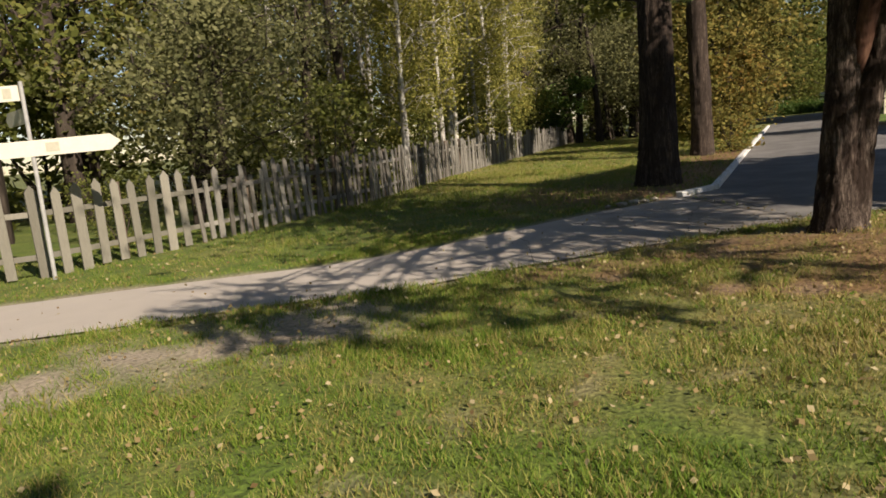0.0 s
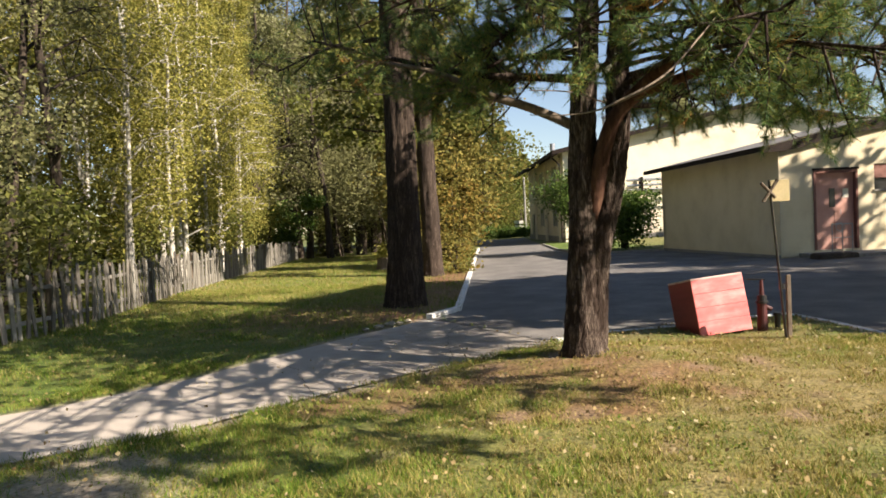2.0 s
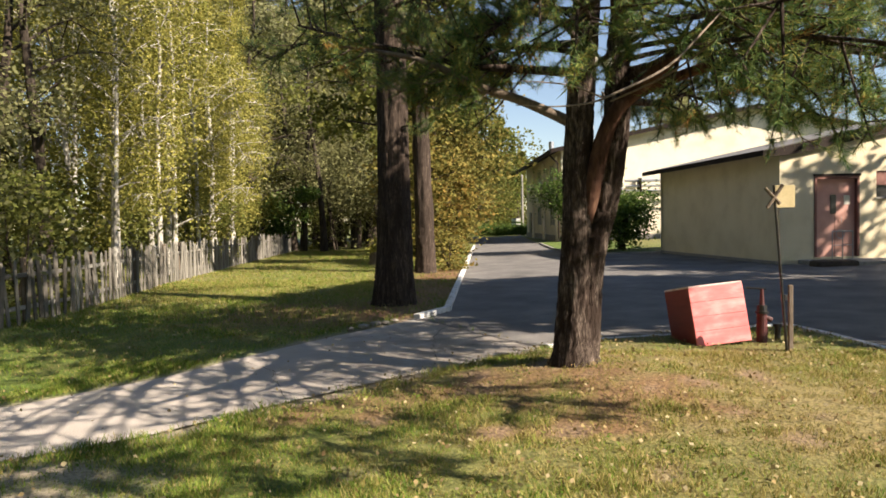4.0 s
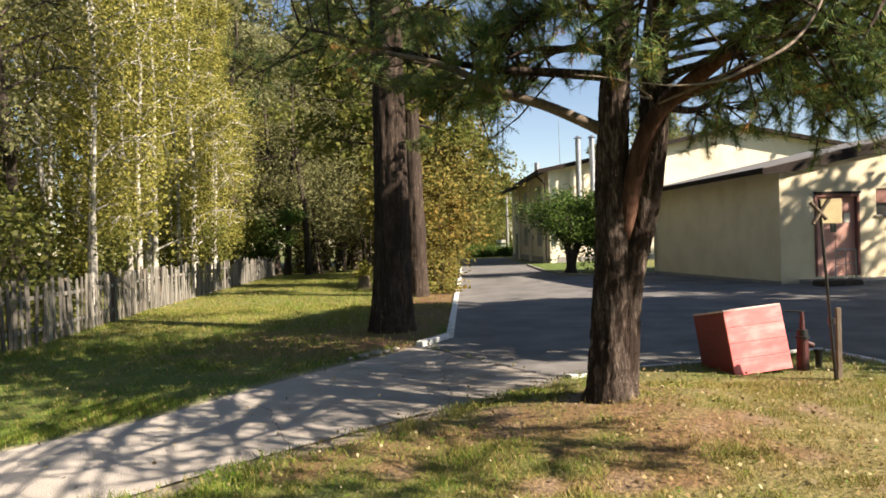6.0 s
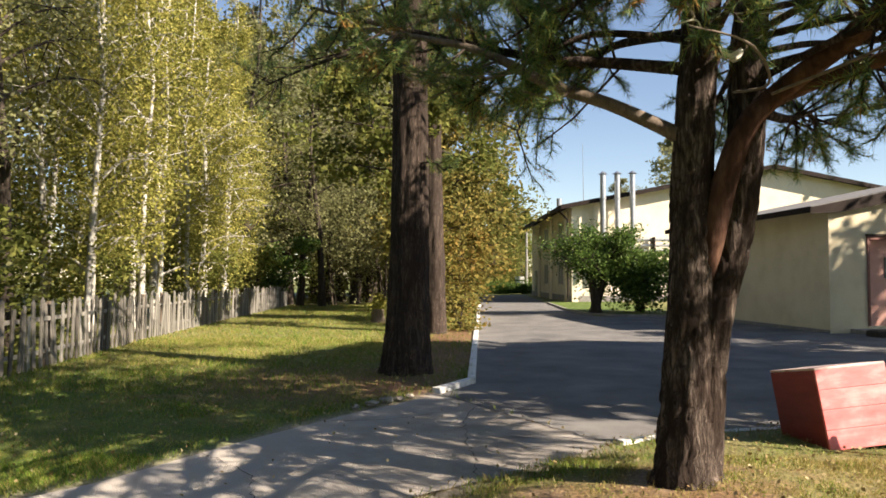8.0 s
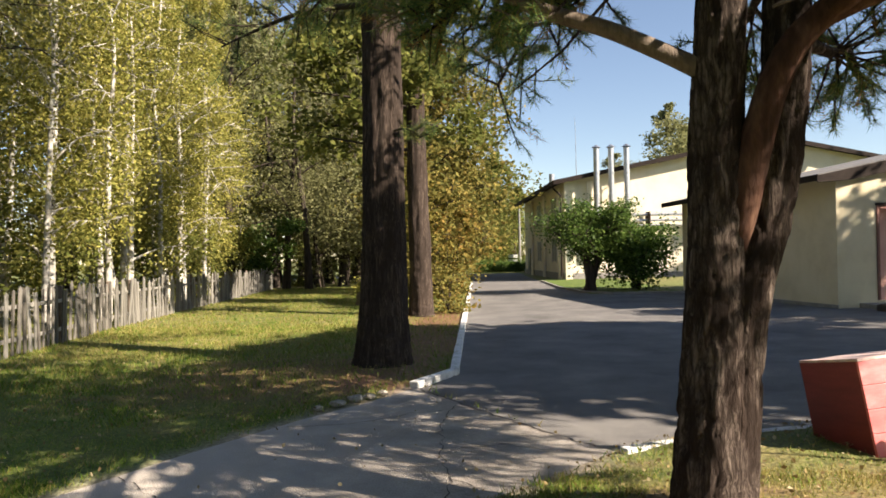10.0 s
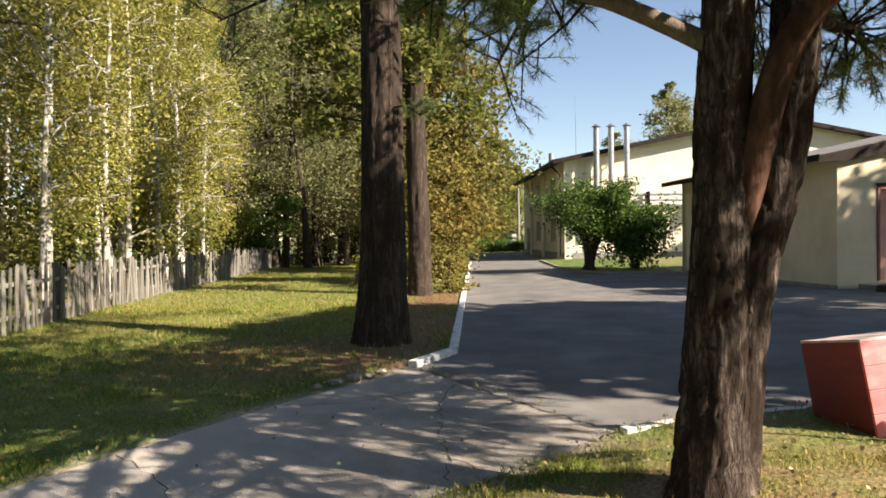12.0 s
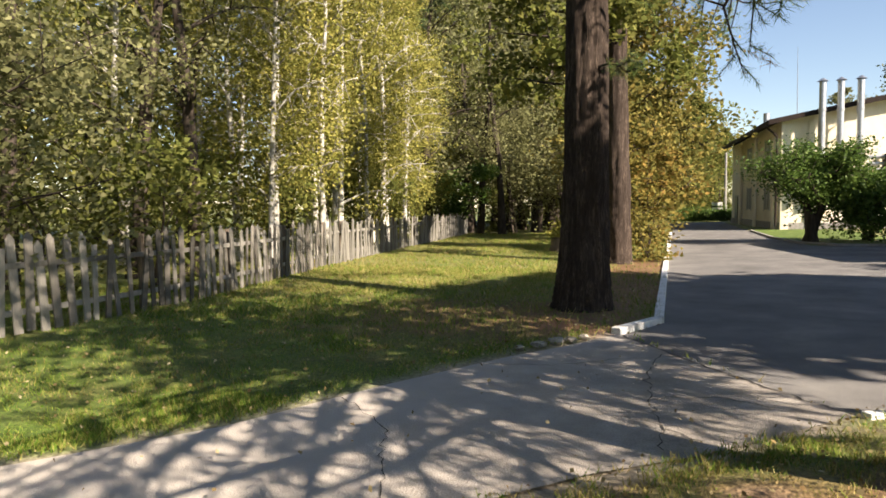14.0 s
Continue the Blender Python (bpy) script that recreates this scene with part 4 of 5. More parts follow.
def build_pine():
    """Two fused stems that part at chest height, a reddish bough to one side, a long bare bough to the other, and a wide crown."""
    rng = np.random.default_rng(17)
    pine = tagged(new("pine_tree"), "large two-stemmed pine with flaking brown bark and long needles", "tree")
    px, py = 1.51, -5.42
    pine.location = (px, py, 0.0)
    a_pts = [(-0.05, 0, -0.05), (-0.01, 0, 0.26), (0.02, 0, 0.9), (0.04, 0.0, 1.35), (0.055, 0.0, 1.66), (0.06, 0.0, 2.02), (0.08, 0, 2.47), (0.10, 0, 2.87), (0.15, 0, 3.5), (0.3, 0.1, 6), (0.3, 0.3, 10)]
    a_rad = [0.30, 0.20, 0.168, 0.155, 0.148, 0.142, 0.14, 0.137, 0.132, 0.10, 0.02]
    b_pts = [(0.05, 0.05, -0.05), (0.08, 0.05, 0.26), (0.14, 0.04, 0.9), (0.20, 0.03, 1.35), (0.295, 0.03, 1.66), (0.375, 0.03, 2.02), (0.44, 0.03, 2.47), (0.46, 0.03, 2.87), (0.5, 0.0, 3.5), (0.9, -0.1, 6), (1.3, -0.2, 9.5)]
    b_rad = [0.26, 0.17, 0.15, 0.142, 0.135, 0.135, 0.127, 0.122, 0.115, 0.09, 0.02]
    for p, r, seed in ((a_pts, a_rad, 2), (b_pts, b_rad, 9)):
        line, rr = smooth_line(p, r, 24)
        v, f = tube_data(line, rr, 64, 0.10, 18, seed)
        mesh_object("stem", v, f, M_BARK, pine, True)
    boughs = [
        ([(0.08, 0.06, 1.25), (0.15, -0.04, 1.7), (0.255, -0.11, 2.22), (0.385, -0.14, 2.56), (0.565, -0.18, 2.76), (0.80, -0.60, 2.97), (1.03, -1.06, 3.16), (1.15, -1.48, 3.28), (1.22, -1.9, 3.33), (1.1, -2.6, 3.5), (0.8, -3.5, 3.6)], [0.085, 0.088, 0.08, 0.078, 0.074, 0.07, 0.068, 0.064, 0.058, 0.04, 0.012], M_BARK_RED, 16, 0.6, 0.6, 0.05),
        ([(0.50, -0.15, 2.70), (0.72, -0.20, 2.80), (1.0, -0.40, 2.88), (1.44, -0.78, 2.98), (1.52, -1.18, 3.10), (1.53, -1.6, 3.19), (1.5, -2.1, 3.25), (1.2, -3.0, 3.35)], [0.055, 0.052, 0.05, 0.047, 0.045, 0.042, 0.036, 0.01], M_BARK_RED, 14, 0.6, 0.5, 0.1),
        ([(0.0, 0.0, 2.52), (-0.20, 0.0, 2.62), (-0.51, 0.0, 2.76), (-0.9, 0.02, 2.90), (-1.45, 0.05, 3.18), (-2.2, 0.1, 3.35)], [0.06, 0.052, 0.048, 0.042, 0.03, 0.01], M_WOOD, 18, 0.6, 0.5, 0.1),
        ([(0.05, 0.02, 3.0), (-0.45, 0.05, 3.06), (-1.0, 0.15, 3.14), (-1.9, 0.3, 3.4), (-2.8, 0.5, 3.7)], [0.05, 0.042, 0.035, 0.025, 0.01], M_BARK, 34, 0.8, 0.2, 0.1),
        ([(0.05, -0.1, 3.3), (-0.25, -0.7, 3.4), (-0.5, -1.5, 3.4), (-0.8, -2.4, 3.25)], [0.028, 0.022, 0.016, 0.006], M_BARK, 15, 0.75, 0.25, 0.25),
        ([(0.1, -0.1, 3.0), (0.05, -0.9, 3.15), (-0.1, -1.8, 3.05), (-0.3, -2.7, 2.8)], [0.028, 0.022, 0.016, 0.006], M_BARK, 16, 0.65, 0.25, 0.3),
        ([(0.3, -0.1, 3.1), (0.5, -1.0, 3.1), (0.7, -2.0, 2.95), (0.8, -3.1, 2.7)], [0.028, 0.022, 0.016, 0.006], M_BARK, 22, 0.6, 0.3, 0.25),
        ([(0.5, -0.05, 2.9), (0.8, -1.0, 2.95), (1.2, -2.1, 2.75), (1.7, -3.2, 2.35)], [0.028, 0.022, 0.016, 0.006], M_BARK, 26, 0.75, 0.25, 0.25),
        ([(0.5, -0.05, 3.2), (1.1, -0.8, 3.1), (1.9, -1.7, 2.75), (2.6, -2.5, 2.3)], [0.028, 0.022, 0.016, 0.006], M_BARK, 30, 0.8, 0.25, 0.25),
        ([(0.5, 0.0, 3.0), (1.1, -0.6, 3.0), (1.8, -1.6, 2.75), (2.3, -2.6, 2.35)], [0.028, 0.022, 0.016, 0.006], M_BARK, 38, 0.75, 0.25, 0.25),
        ([(0.5, 0.1, 2.75), (1.0, 0.7, 2.8), (1.5, 1.4, 3.0), (1.9, 2.0, 3.0)], [0.045, 0.035, 0.024, 0.01], M_BARK, 30, 0.6, 0.35, 0.25),
        ([(0.5, 0.1, 3.2), (0.7, 0.9, 3.3), (0.9, 1.9, 3.3), (1.0, 2.8, 3.2)], [0.045, 0.035, 0.024, 0.01], M_BARK, 26, 0.6, 0.35, 0.25),
        ([(0.1, -0.1, 3.4), (-0.15, -1.5, 3.6), (-0.4, -3.0, 3.6), (-0.7, -4.3, 3.3)], [0.028, 0.022, 0.016, 0.006], M_BARK, 15, 0.8, 0.4, 0.2),
        ([(0.4, -0.1, 3.5), (0.5, -1.6, 3.7), (0.25, -3.2, 3.6), (0.0, -4.6, 3.3)], [0.028, 0.022, 0.016, 0.006], M_BARK, 15, 0.8, 0.4, 0.2),
        ([(0.5, -0.1, 3.4), (1.1, -1.4, 3.6), (1.5, -2.8, 3.4), (1.8, -3.9, 3.0)], [0.028, 0.022, 0.016, 0.006], M_BARK, 14, 0.8, 0.35, 0.2),
        ([(0.6, 0.0, 4.2), (1.8, -0.2, 4.8), (3.0, -0.5, 5.0), (4.0, -0.8, 5.0)], [0.028, 0.022, 0.016, 0.006], M_BARK, 44, 0.9, 0.3, 0.1),
        ([(0.2, 0.1, 3.3), (-0.3, 1.0, 3.5), (-0.7, 2.0, 3.5), (-1.0, 3.0, 3.2)], [0.045, 0.035, 0.024, 0.01], M_BARK, 26, 0.7, 0.3, 0.2),
    ]
    # low boughs reaching out over the lawn, and drooping ones over the yard
    for i in range(4):
        ex, ey = -0.5 + 0.55 * i, -5.0 - 0.35 * (i % 2)
        boughs.append(([(0.4, -0.1, 3.3), (0.4 + (ex - 0.4) * 0.35, ey * 0.35, 3.7), (0.4 + (ex - 0.4) * 0.7, ey * 0.72, 3.6), (ex, ey, 3.2)], [0.028, 0.022, 0.016, 0.006], M_BARK, 30, 0.7, 0.72, 0.15))
    for ex, ey, z0, z1 in ((-1.1, -0.5, 3.45, 3.15), (-0.9, 0.6, 3.6, 3.5), (-1.5, 0.2, 3.2, 2.95), (-0.5, -0.8, 3.7, 3.55)):
        boughs.append(([(0.05, 0.0, z0), (ex * 0.4, ey * 0.4, z0 + 0.08), (ex * 0.75, ey * 0.8, (z0 + z1) / 2), (ex, ey, z1)], [0.03, 0.024, 0.016, 0.006], M_BARK, 22, 0.42, 0.25, 0.1))
    for ex, ey in ((1.3, -4.7), (2.1, -4.9), (2.9, -4.6)):
        boughs.append(([(0.5, -0.1, 3.5), (0.5 + (ex - 0.5) * 0.35, ey * 0.35, 3.8), (0.5 + (ex - 0.5) * 0.7, ey * 0.72, 3.7), (ex, ey, 3.3)], [0.028, 0.022, 0.016, 0.006], M_BARK, 20, 0.7, 0.75, 0.15))
    for i, (ex, ey, z0, z1) in enumerate(((2.4, 0.5, 3.1, 2.75), (2.9, 0.2, 3.4, 2.9), (3.4, -0.7, 3.9, 3.3), (2.6, 0.9, 3.6, 3.0), (3.9, 0.1, 4.4, 3.9), (3.3, -1.5, 4.0, 3.5), (3.6, 1.0, 4.9, 4.3), (4.4, -0.3, 4.7, 4.0), (4.1, -1.1, 4.3, 3.5), (3.9, 1.3, 4.3, 3.6), (4.6, 0.8, 4.9, 4.2), (3.2, 1.7, 3.9, 3.3))):
        boughs.append(([(0.5, 0.0, z0), (0.5 + (ex - 0.5) * 0.35, ey * 0.4, z0 + 0.12), (0.5 + (ex - 0.5) * 0.7, ey * 0.8, (z0 + z1) / 2), (ex, ey, z1)], [0.028, 0.022, 0.016, 0.006], M_BARK, 34, 0.6, 0.4, 0.2))
    for i in range(24):
        z = 3.6 + 5.6 * i / 24
        a = i * 2.399
        k = (3.9 - 0.035 * i) * rng.uniform(0.75, 1.1)
        if math.sin(a) < -0.4 and z < 6.5:
            k *= 0.55
        bx = 0.2 if i % 2 else 0.5 + (z - 3.5) * 0.1
        boughs.append(([(bx, 0, z), (bx + math.cos(a) * k * 0.5, math.sin(a) * k * 0.5, z + 0.2 * k), (bx + math.cos(a) * k, math.sin(a) * k, z + 0.22 * k)], [0.05, 0.035, 0.01], M_BARK_RED, 20, 0.9, 0.25, 0.1))
    needle_crown(pine, rng, boughs)
    # the dense upper crown, out of reach
    high = rng.normal(size=(4900, 3)) * np.array([1.7, 1.7, 1.4]) + np.array([1.6, 0.0, 6.9])
    side = rng.normal(size=(2300, 3)) * np.array([1.0, 1.2, 0.6]) + np.array([3.3, 0.4, 5.6])
    high = np.concatenate([high, side])
    high = high[high[:, 2] > 4.7]
    v, f = leaf_data(rng, high, 0.10, long=2.6)
    array_object("needle_spray", v, f, M_NEEDLE, pine)
    # thin pale dead twigs low in the crown
    for pts in ([(0.25, -0.3, 2.75), (0.1, -1.2, 2.55), (-0.25, -1.9, 2.52), (-0.6, -2.2, 2.5)], [(0.2, -1.0, 2.55), (0.55, -1.5, 2.66), (0.8, -2.0, 2.85), (0.9, -2.5, 3.1)], [(0.72, -2.2, 2.93), (0.342, -3.05, 2.587), (0.03, -3.45, 2.30), (-0.283, -3.72, 2.127), (-0.40, -3.79, 2.08), (-0.55, -3.85, 2.06), (-0.72, -3.98, 2.05)]):
        line, rr = smooth_line(pts, [0.009, 0.008, 0.006, 0.003] if len(pts) == 4 else [0.007, 0.006, 0.006, 0.005, 0.004, 0.003, 0.002], 6)
        v, f = tube_data(line, rr, 6, 0.1)
        mesh_object("dead_twig", v, f, M_WOOD, pine, True)
    return pine


build_pine()


def build_rag():
    """A pale torn rag caught in the fork of the pine, with the loose cord that holds it."""
    rag = tagged(new("rag"), "pale torn rag tied with cord in the fork of the pine", "rag")
    rag.location = (1.51, -5.42, 0.0)
    rr = np.random.default_rng(6)
    verts, faces = [], []
    n, k = 12, 4
    for i in range(n):
        t = i / (n - 1)
        cx = 0.17 + 0.02 * t if t < 0.5 else 0.18 + 0.4 * (t - 0.5)
        cz = 3.27 - 0.36 * t if t < 0.5 else 3.09 - 0.06 * (t - 0.5)
        wide = 0.045 * (0.7 + 0.6 * rr.random())
        for j in range(k):
            u = j / (k - 1) - 0.5
            verts.append((cx + u * wide * 2 * (1 if t < 0.5 else 0.3), -0.09 + 0.03 * rr.normal() * 0.5, cz + u * wide * 2 * (0.2 if t < 0.5 else 1)))
    for i in range(n - 1):
        for j in range(k - 1):
            faces.append((i * k + j, i * k + j + 1, (i + 1) * k + j + 1, (i + 1) * k + j))
    cloth = mesh_object("cloth", verts, faces, M_SIGN, rag, True)
    thick = cloth.modifiers.new("thick", "SOLIDIFY")
    thick.thickness = 0.008
    for pts in ([(-0.10, -0.16, 3.25), (0.054, -0.17, 3.28), (0.11, -0.12, 3.20), (0.167, -0.10, 3.20)], [(0.413, -0.12, 3.21), (0.469, -0.16, 3.154), (0.546, -0.18, 3.27), (0.641, -0.19, 3.307), (0.828, -0.2, 3.265), (0.975, -0.2, 3.157)], [(0.149, -0.12, 3.305), (0.339, -0.14, 3.333), (0.641, -0.19, 3.31)]):
        line, rr2 = smooth_line(pts, [0.006] * len(pts), 6)
        v, f = tube_data(line, rr2, 6)
        mesh_object("cord", v, f, M_SIGN, rag, True)


build_rag()


def clothe_old_tree():
    """Needle boughs of the massive tree, from above head height to the top."""
    rng = np.random.default_rng(23)
    boughs = []
    for i in range(30):
        z = 4.9 + 9.5 * i / 30
        a = i * 2.399 + 0.6
        k = (2.7 - 0.03 * i) * rng.uniform(0.6, 1.1)
        boughs.append(([(0, 0, z), (math.cos(a) * k * 0.5, math.sin(a) * k * 0.5, z - 0.02 * k), (math.cos(a) * k, math.sin(a) * k, z - 0.18 * k)], [0.055, 0.035, 0.01], M_BARK_DARK, 26, 0.8, 0.15, 0.2))
    boughs.append(([(0.2, -0.2, 3.35), (0.42, -0.3, 3.35), (0.6, -0.4, 3.2)], [0.02, 0.012, 0.006], M_BARK_DARK, 5, 0.25, 0.4, 0.1))
    needle_crown(elm, rng, boughs, 160, 0.13, 36)


clothe_old_tree()


def shade_pine(x, y, h, seed):
    """A plain tall pine at the yard's far side."""
    t = branch_tree("pine_tree", "tall pine at the edge of the yard", seed, h, 0.2, 3.2, 2.8, 6500, 0.27, M_BARK, M_LEAF_DARK, 26, 0.0, 1, 0.02, 0.25, 0.45, group="pines at the yard edge")
    return plant(t, x, y, seed)


thin_pine = plant(branch_tree("pine_tree", "thin tall pine standing beyond the yard", 131, 11.0, 0.16, 3.5, 2.3, 2600, 0.2, M_BARK, M_LEAF_DARK, 20, 0.0, 1, 0.02, 0.25, 0.45, group="pines at the yard edge"), 19.2, 3.2)
again(thin_pine, 21.4, 1.4, 1.3, 1.1)
again(thin_pine, 23.2, 2.0, 2.9, 1.1)
yard_pine = shade_pine(13.8, -5.0, 13.0, 120)
for i, (x, y, s) in enumerate(((14.6, -3.4, 1.0), (13.2, -1.2, 0.9), (17.5, -4.6, 1.1), (18.6, -2.2, 1.0), (11.4, -3.9, 0.85))):
    again(yard_pine, x, y, i * 1.4, s)


# ---- small building ----
def build_store():
    """Low cream building with a roof that climbs away from its eave, a porch and a pink door."""
    b = tagged(new("outbuilding"), "low cream-rendered outbuilding with brown sloping roof", "building")
    b.matrix_world = Matrix.Translation((9.2, 8.36, 0.10)) @ Matrix.Rotation(radians(9.1), 4, "Z")
    L, D, H, S = 15.0, 8.4, 3.25, 0.205
    d0, d1, dz0, dz1 = 1.06, 2.46, 0.22, 2.58

    def top(u):
        return H + S * u
    bits = [
        [(0.0, 0), (d0, 0), (d0, top(d0)), (0, H)],
        [(d0, dz1), (d1, dz1), (d1, top(d1)), (d0, top(d0))],
        [(d0, 0), (d1, 0), (d1, dz0), (d0, dz0)],
        [(d1, 0), (3.0, 0), (3.0, top(3.0)), (d1, top(d1))],
        [(3.0, 0), (4.6, 0), (4.6, 1.95), (3.0, 1.95)],
        [(3.0, 2.72), (4.6, 2.72), (4.6, top(4.6)), (3.0, top(3.0))],
        [(4.6, 0), (L, 0), (L, top(8)), (8, top(8)), (4.6, top(4.6))],
    ]
    bm = bmesh.new()
    for o in bits:
        prism(o, 0.3, bm)
    bmesh.ops.remove_doubles(bm, verts=bm.verts, dist=1e-5)
    part("wall", bm, M_CREAM, b)
    part("wall", box(0.002, 0.3, 0.3, D, 0, H + 0.13), M_CREAM, b)
    part("wall", box(0.002, L, D - 0.3, D, 0, H - 0.02), M_CREAM, b)
    part("wall", box(L - 0.3, L, 0.3, D - 0.3, 0, H), M_CREAM, b)
    part("plinth", box(-0.02, 0.0, -0.01, D, 0, 0.12, 0.006), M_KERB_BARE, b, "grey damp-stained plinth")
    roof = part("roof", prism([(-0.55, H - 0.55 * S + 0.15), (8, top(8) + 0.15), (8, top(8) + 0.22), (-0.55, H - 0.55 * S + 0.22)], D + 0.57), M_ROOF_PALE, b, "dark grey sheet roof with brown edge boards")
    roof.location = (0, -0.12, 0)
    r2 = part("roof", prism([(8, top(8) + 0.15), (16, H + 0.23), (16, H + 0.3), (8, top(8) + 0.22)], D + 0.57), M_ROOF_PALE, b)
    r2.location = (0, -0.12, 0)
    fas = part("fascia", prism([(-0.57, H - 0.57 * S + 0.02), (0.3, top(0.3) - 0.1), (8, top(8) - 0.13), (8, top(8) + 0.19), (-0.57, H - 0.57 * S + 0.19)], 0.03), M_FASCIA, b, "brown barge board")
    fas.location = (0, -0.153, 0)
    part("fascia", box(-0.59, -0.56, -0.15, D + 0.45, H - 0.06, H + 0.09), M_FASCIA, b, "brown eave board")
    sof = part("soffit", prism([(-0.55, H - 0.55 * S + 0.11), (8, top(8) + 0.05), (8, top(8) + 0.146), (-0.55, H - 0.55 * S + 0.146)], 0.116), M_FASCIA, b)
    sof.location = (0, -0.12, 0)
    # pink double door in a brown frame
    door = part("door", box(d0 + 0.07, d1 - 0.07, 0.10, 0.15, dz0, dz1 - 0.08), M_DOOR, b, "dusty pink painted metal door")
    for u0, u1, z0, z1 in ((d0, d0 + 0.07, dz0, dz1), (d1 - 0.07, d1, dz0, dz1), (d0 + 0.07, d1 - 0.07, dz1 - 0.08, dz1)):
        part("door_frame", box(u0, u1, -0.03, 0.14, z0, z1, 0.008), M_DOOR_FRAME, door)
    part("window", box(1.62, 1.80, 0.085, 0.102, 1.48, 2.04, 0.004), M_DARK, door, "narrow dark glazed slot")
    part("seam", box(1.765, 1.775, 0.092, 0.105, dz0, 1.4), M_DOOR_FRAME, door)
    part("handle", rod((1.95, 0.06, 1.25), (1.95, 0.06, 1.40), 0.012), M_STEEL, door, "steel pull handle")
    ring = bmesh.new()
    for i in range(20):
        a0, a1 = 2 * math.pi * i / 20, 2 * math.pi * (i + 1) / 20
        rod((1.92 + 0.13 * math.cos(a0), 0.06, 0.88 + 0.13 * math.sin(a0)), (1.92 + 0.13 * math.cos(a1), 0.06, 0.88 + 0.13 * math.sin(a1)), 0.012, seg=6, bm=ring)
    part("ring", ring, M_RAIL, door, "pale ring hung on the door")
    part("notice", box(2.05, 2.23, 0.088, 0.1, 1.75, 2.02), M_SIGN, door, "small white notice")
    lint = part("lintel", box(d0 - 0.03, d1 + 0.03, -0.06, 0.0, dz1 + 0.002, dz1 + 0.07, 0.008), M_FASCIA, b)
    # red shuttered window
    win = part("window", box(3.0, 4.6, 0.12, 0.16, 1.95, 2.72), M_DARK, b, "window under a red shutter")
    part("shutter", box(3.02, 4.58, 0.04, 0.08, 2.30, 2.70, 0.006), M_DOOR_FRAME, win, "dark red shutter")
    part("sill", box(2.95, 4.65, -0.06, 0.12, 1.90, 1.95, 0.006), M_KERB_BARE, win)
    # porch
    part("porch_slab", box(0.55, 6.0, -1.35, -0.004, -0.15, 0.16, 0.02), M_KERB_BARE, b, "concrete porch slab")
    part("step", box(0.9, 2.6, -1.72, -1.354, -0.15, 0.03, 0.015), M_KERB_BARE, b)
    for u0, u1 in ((0.75, 1.35), (2.75, 5.9)):
        rail = part("railing", rod((u0, -1.25, 1.0), (u1, -1.25, 1.0), 0.018), M_RAIL, b, "grey tubular porch railing")
        part("bar", rod((u0, -1.25, 0.62), (u1, -1.25, 0.62), 0.012), M_RAIL, rail)
        n = max(2, int((u1 - u0) / 0.6))
        for i in range(n + 1):
            u = u0 + (u1 - u0) * i / n
            part("post", rod((u, -1.25, 0.16), (u, -1.25, 1.0), 0.015), M_RAIL, rail)
    return b


build_store()
mound = tagged(part("flower_bed", box(-0.6, 0.55, -0.28, 0.25, -0.1, 0.16, 0.09), M_SOIL), "dark earth flower bed by the porch", "flower bed")
mound.matrix_world = Matrix.Translation((10.25, 7.35, 0.15)) @ Matrix.Rotation(radians(5), 4, "Z")


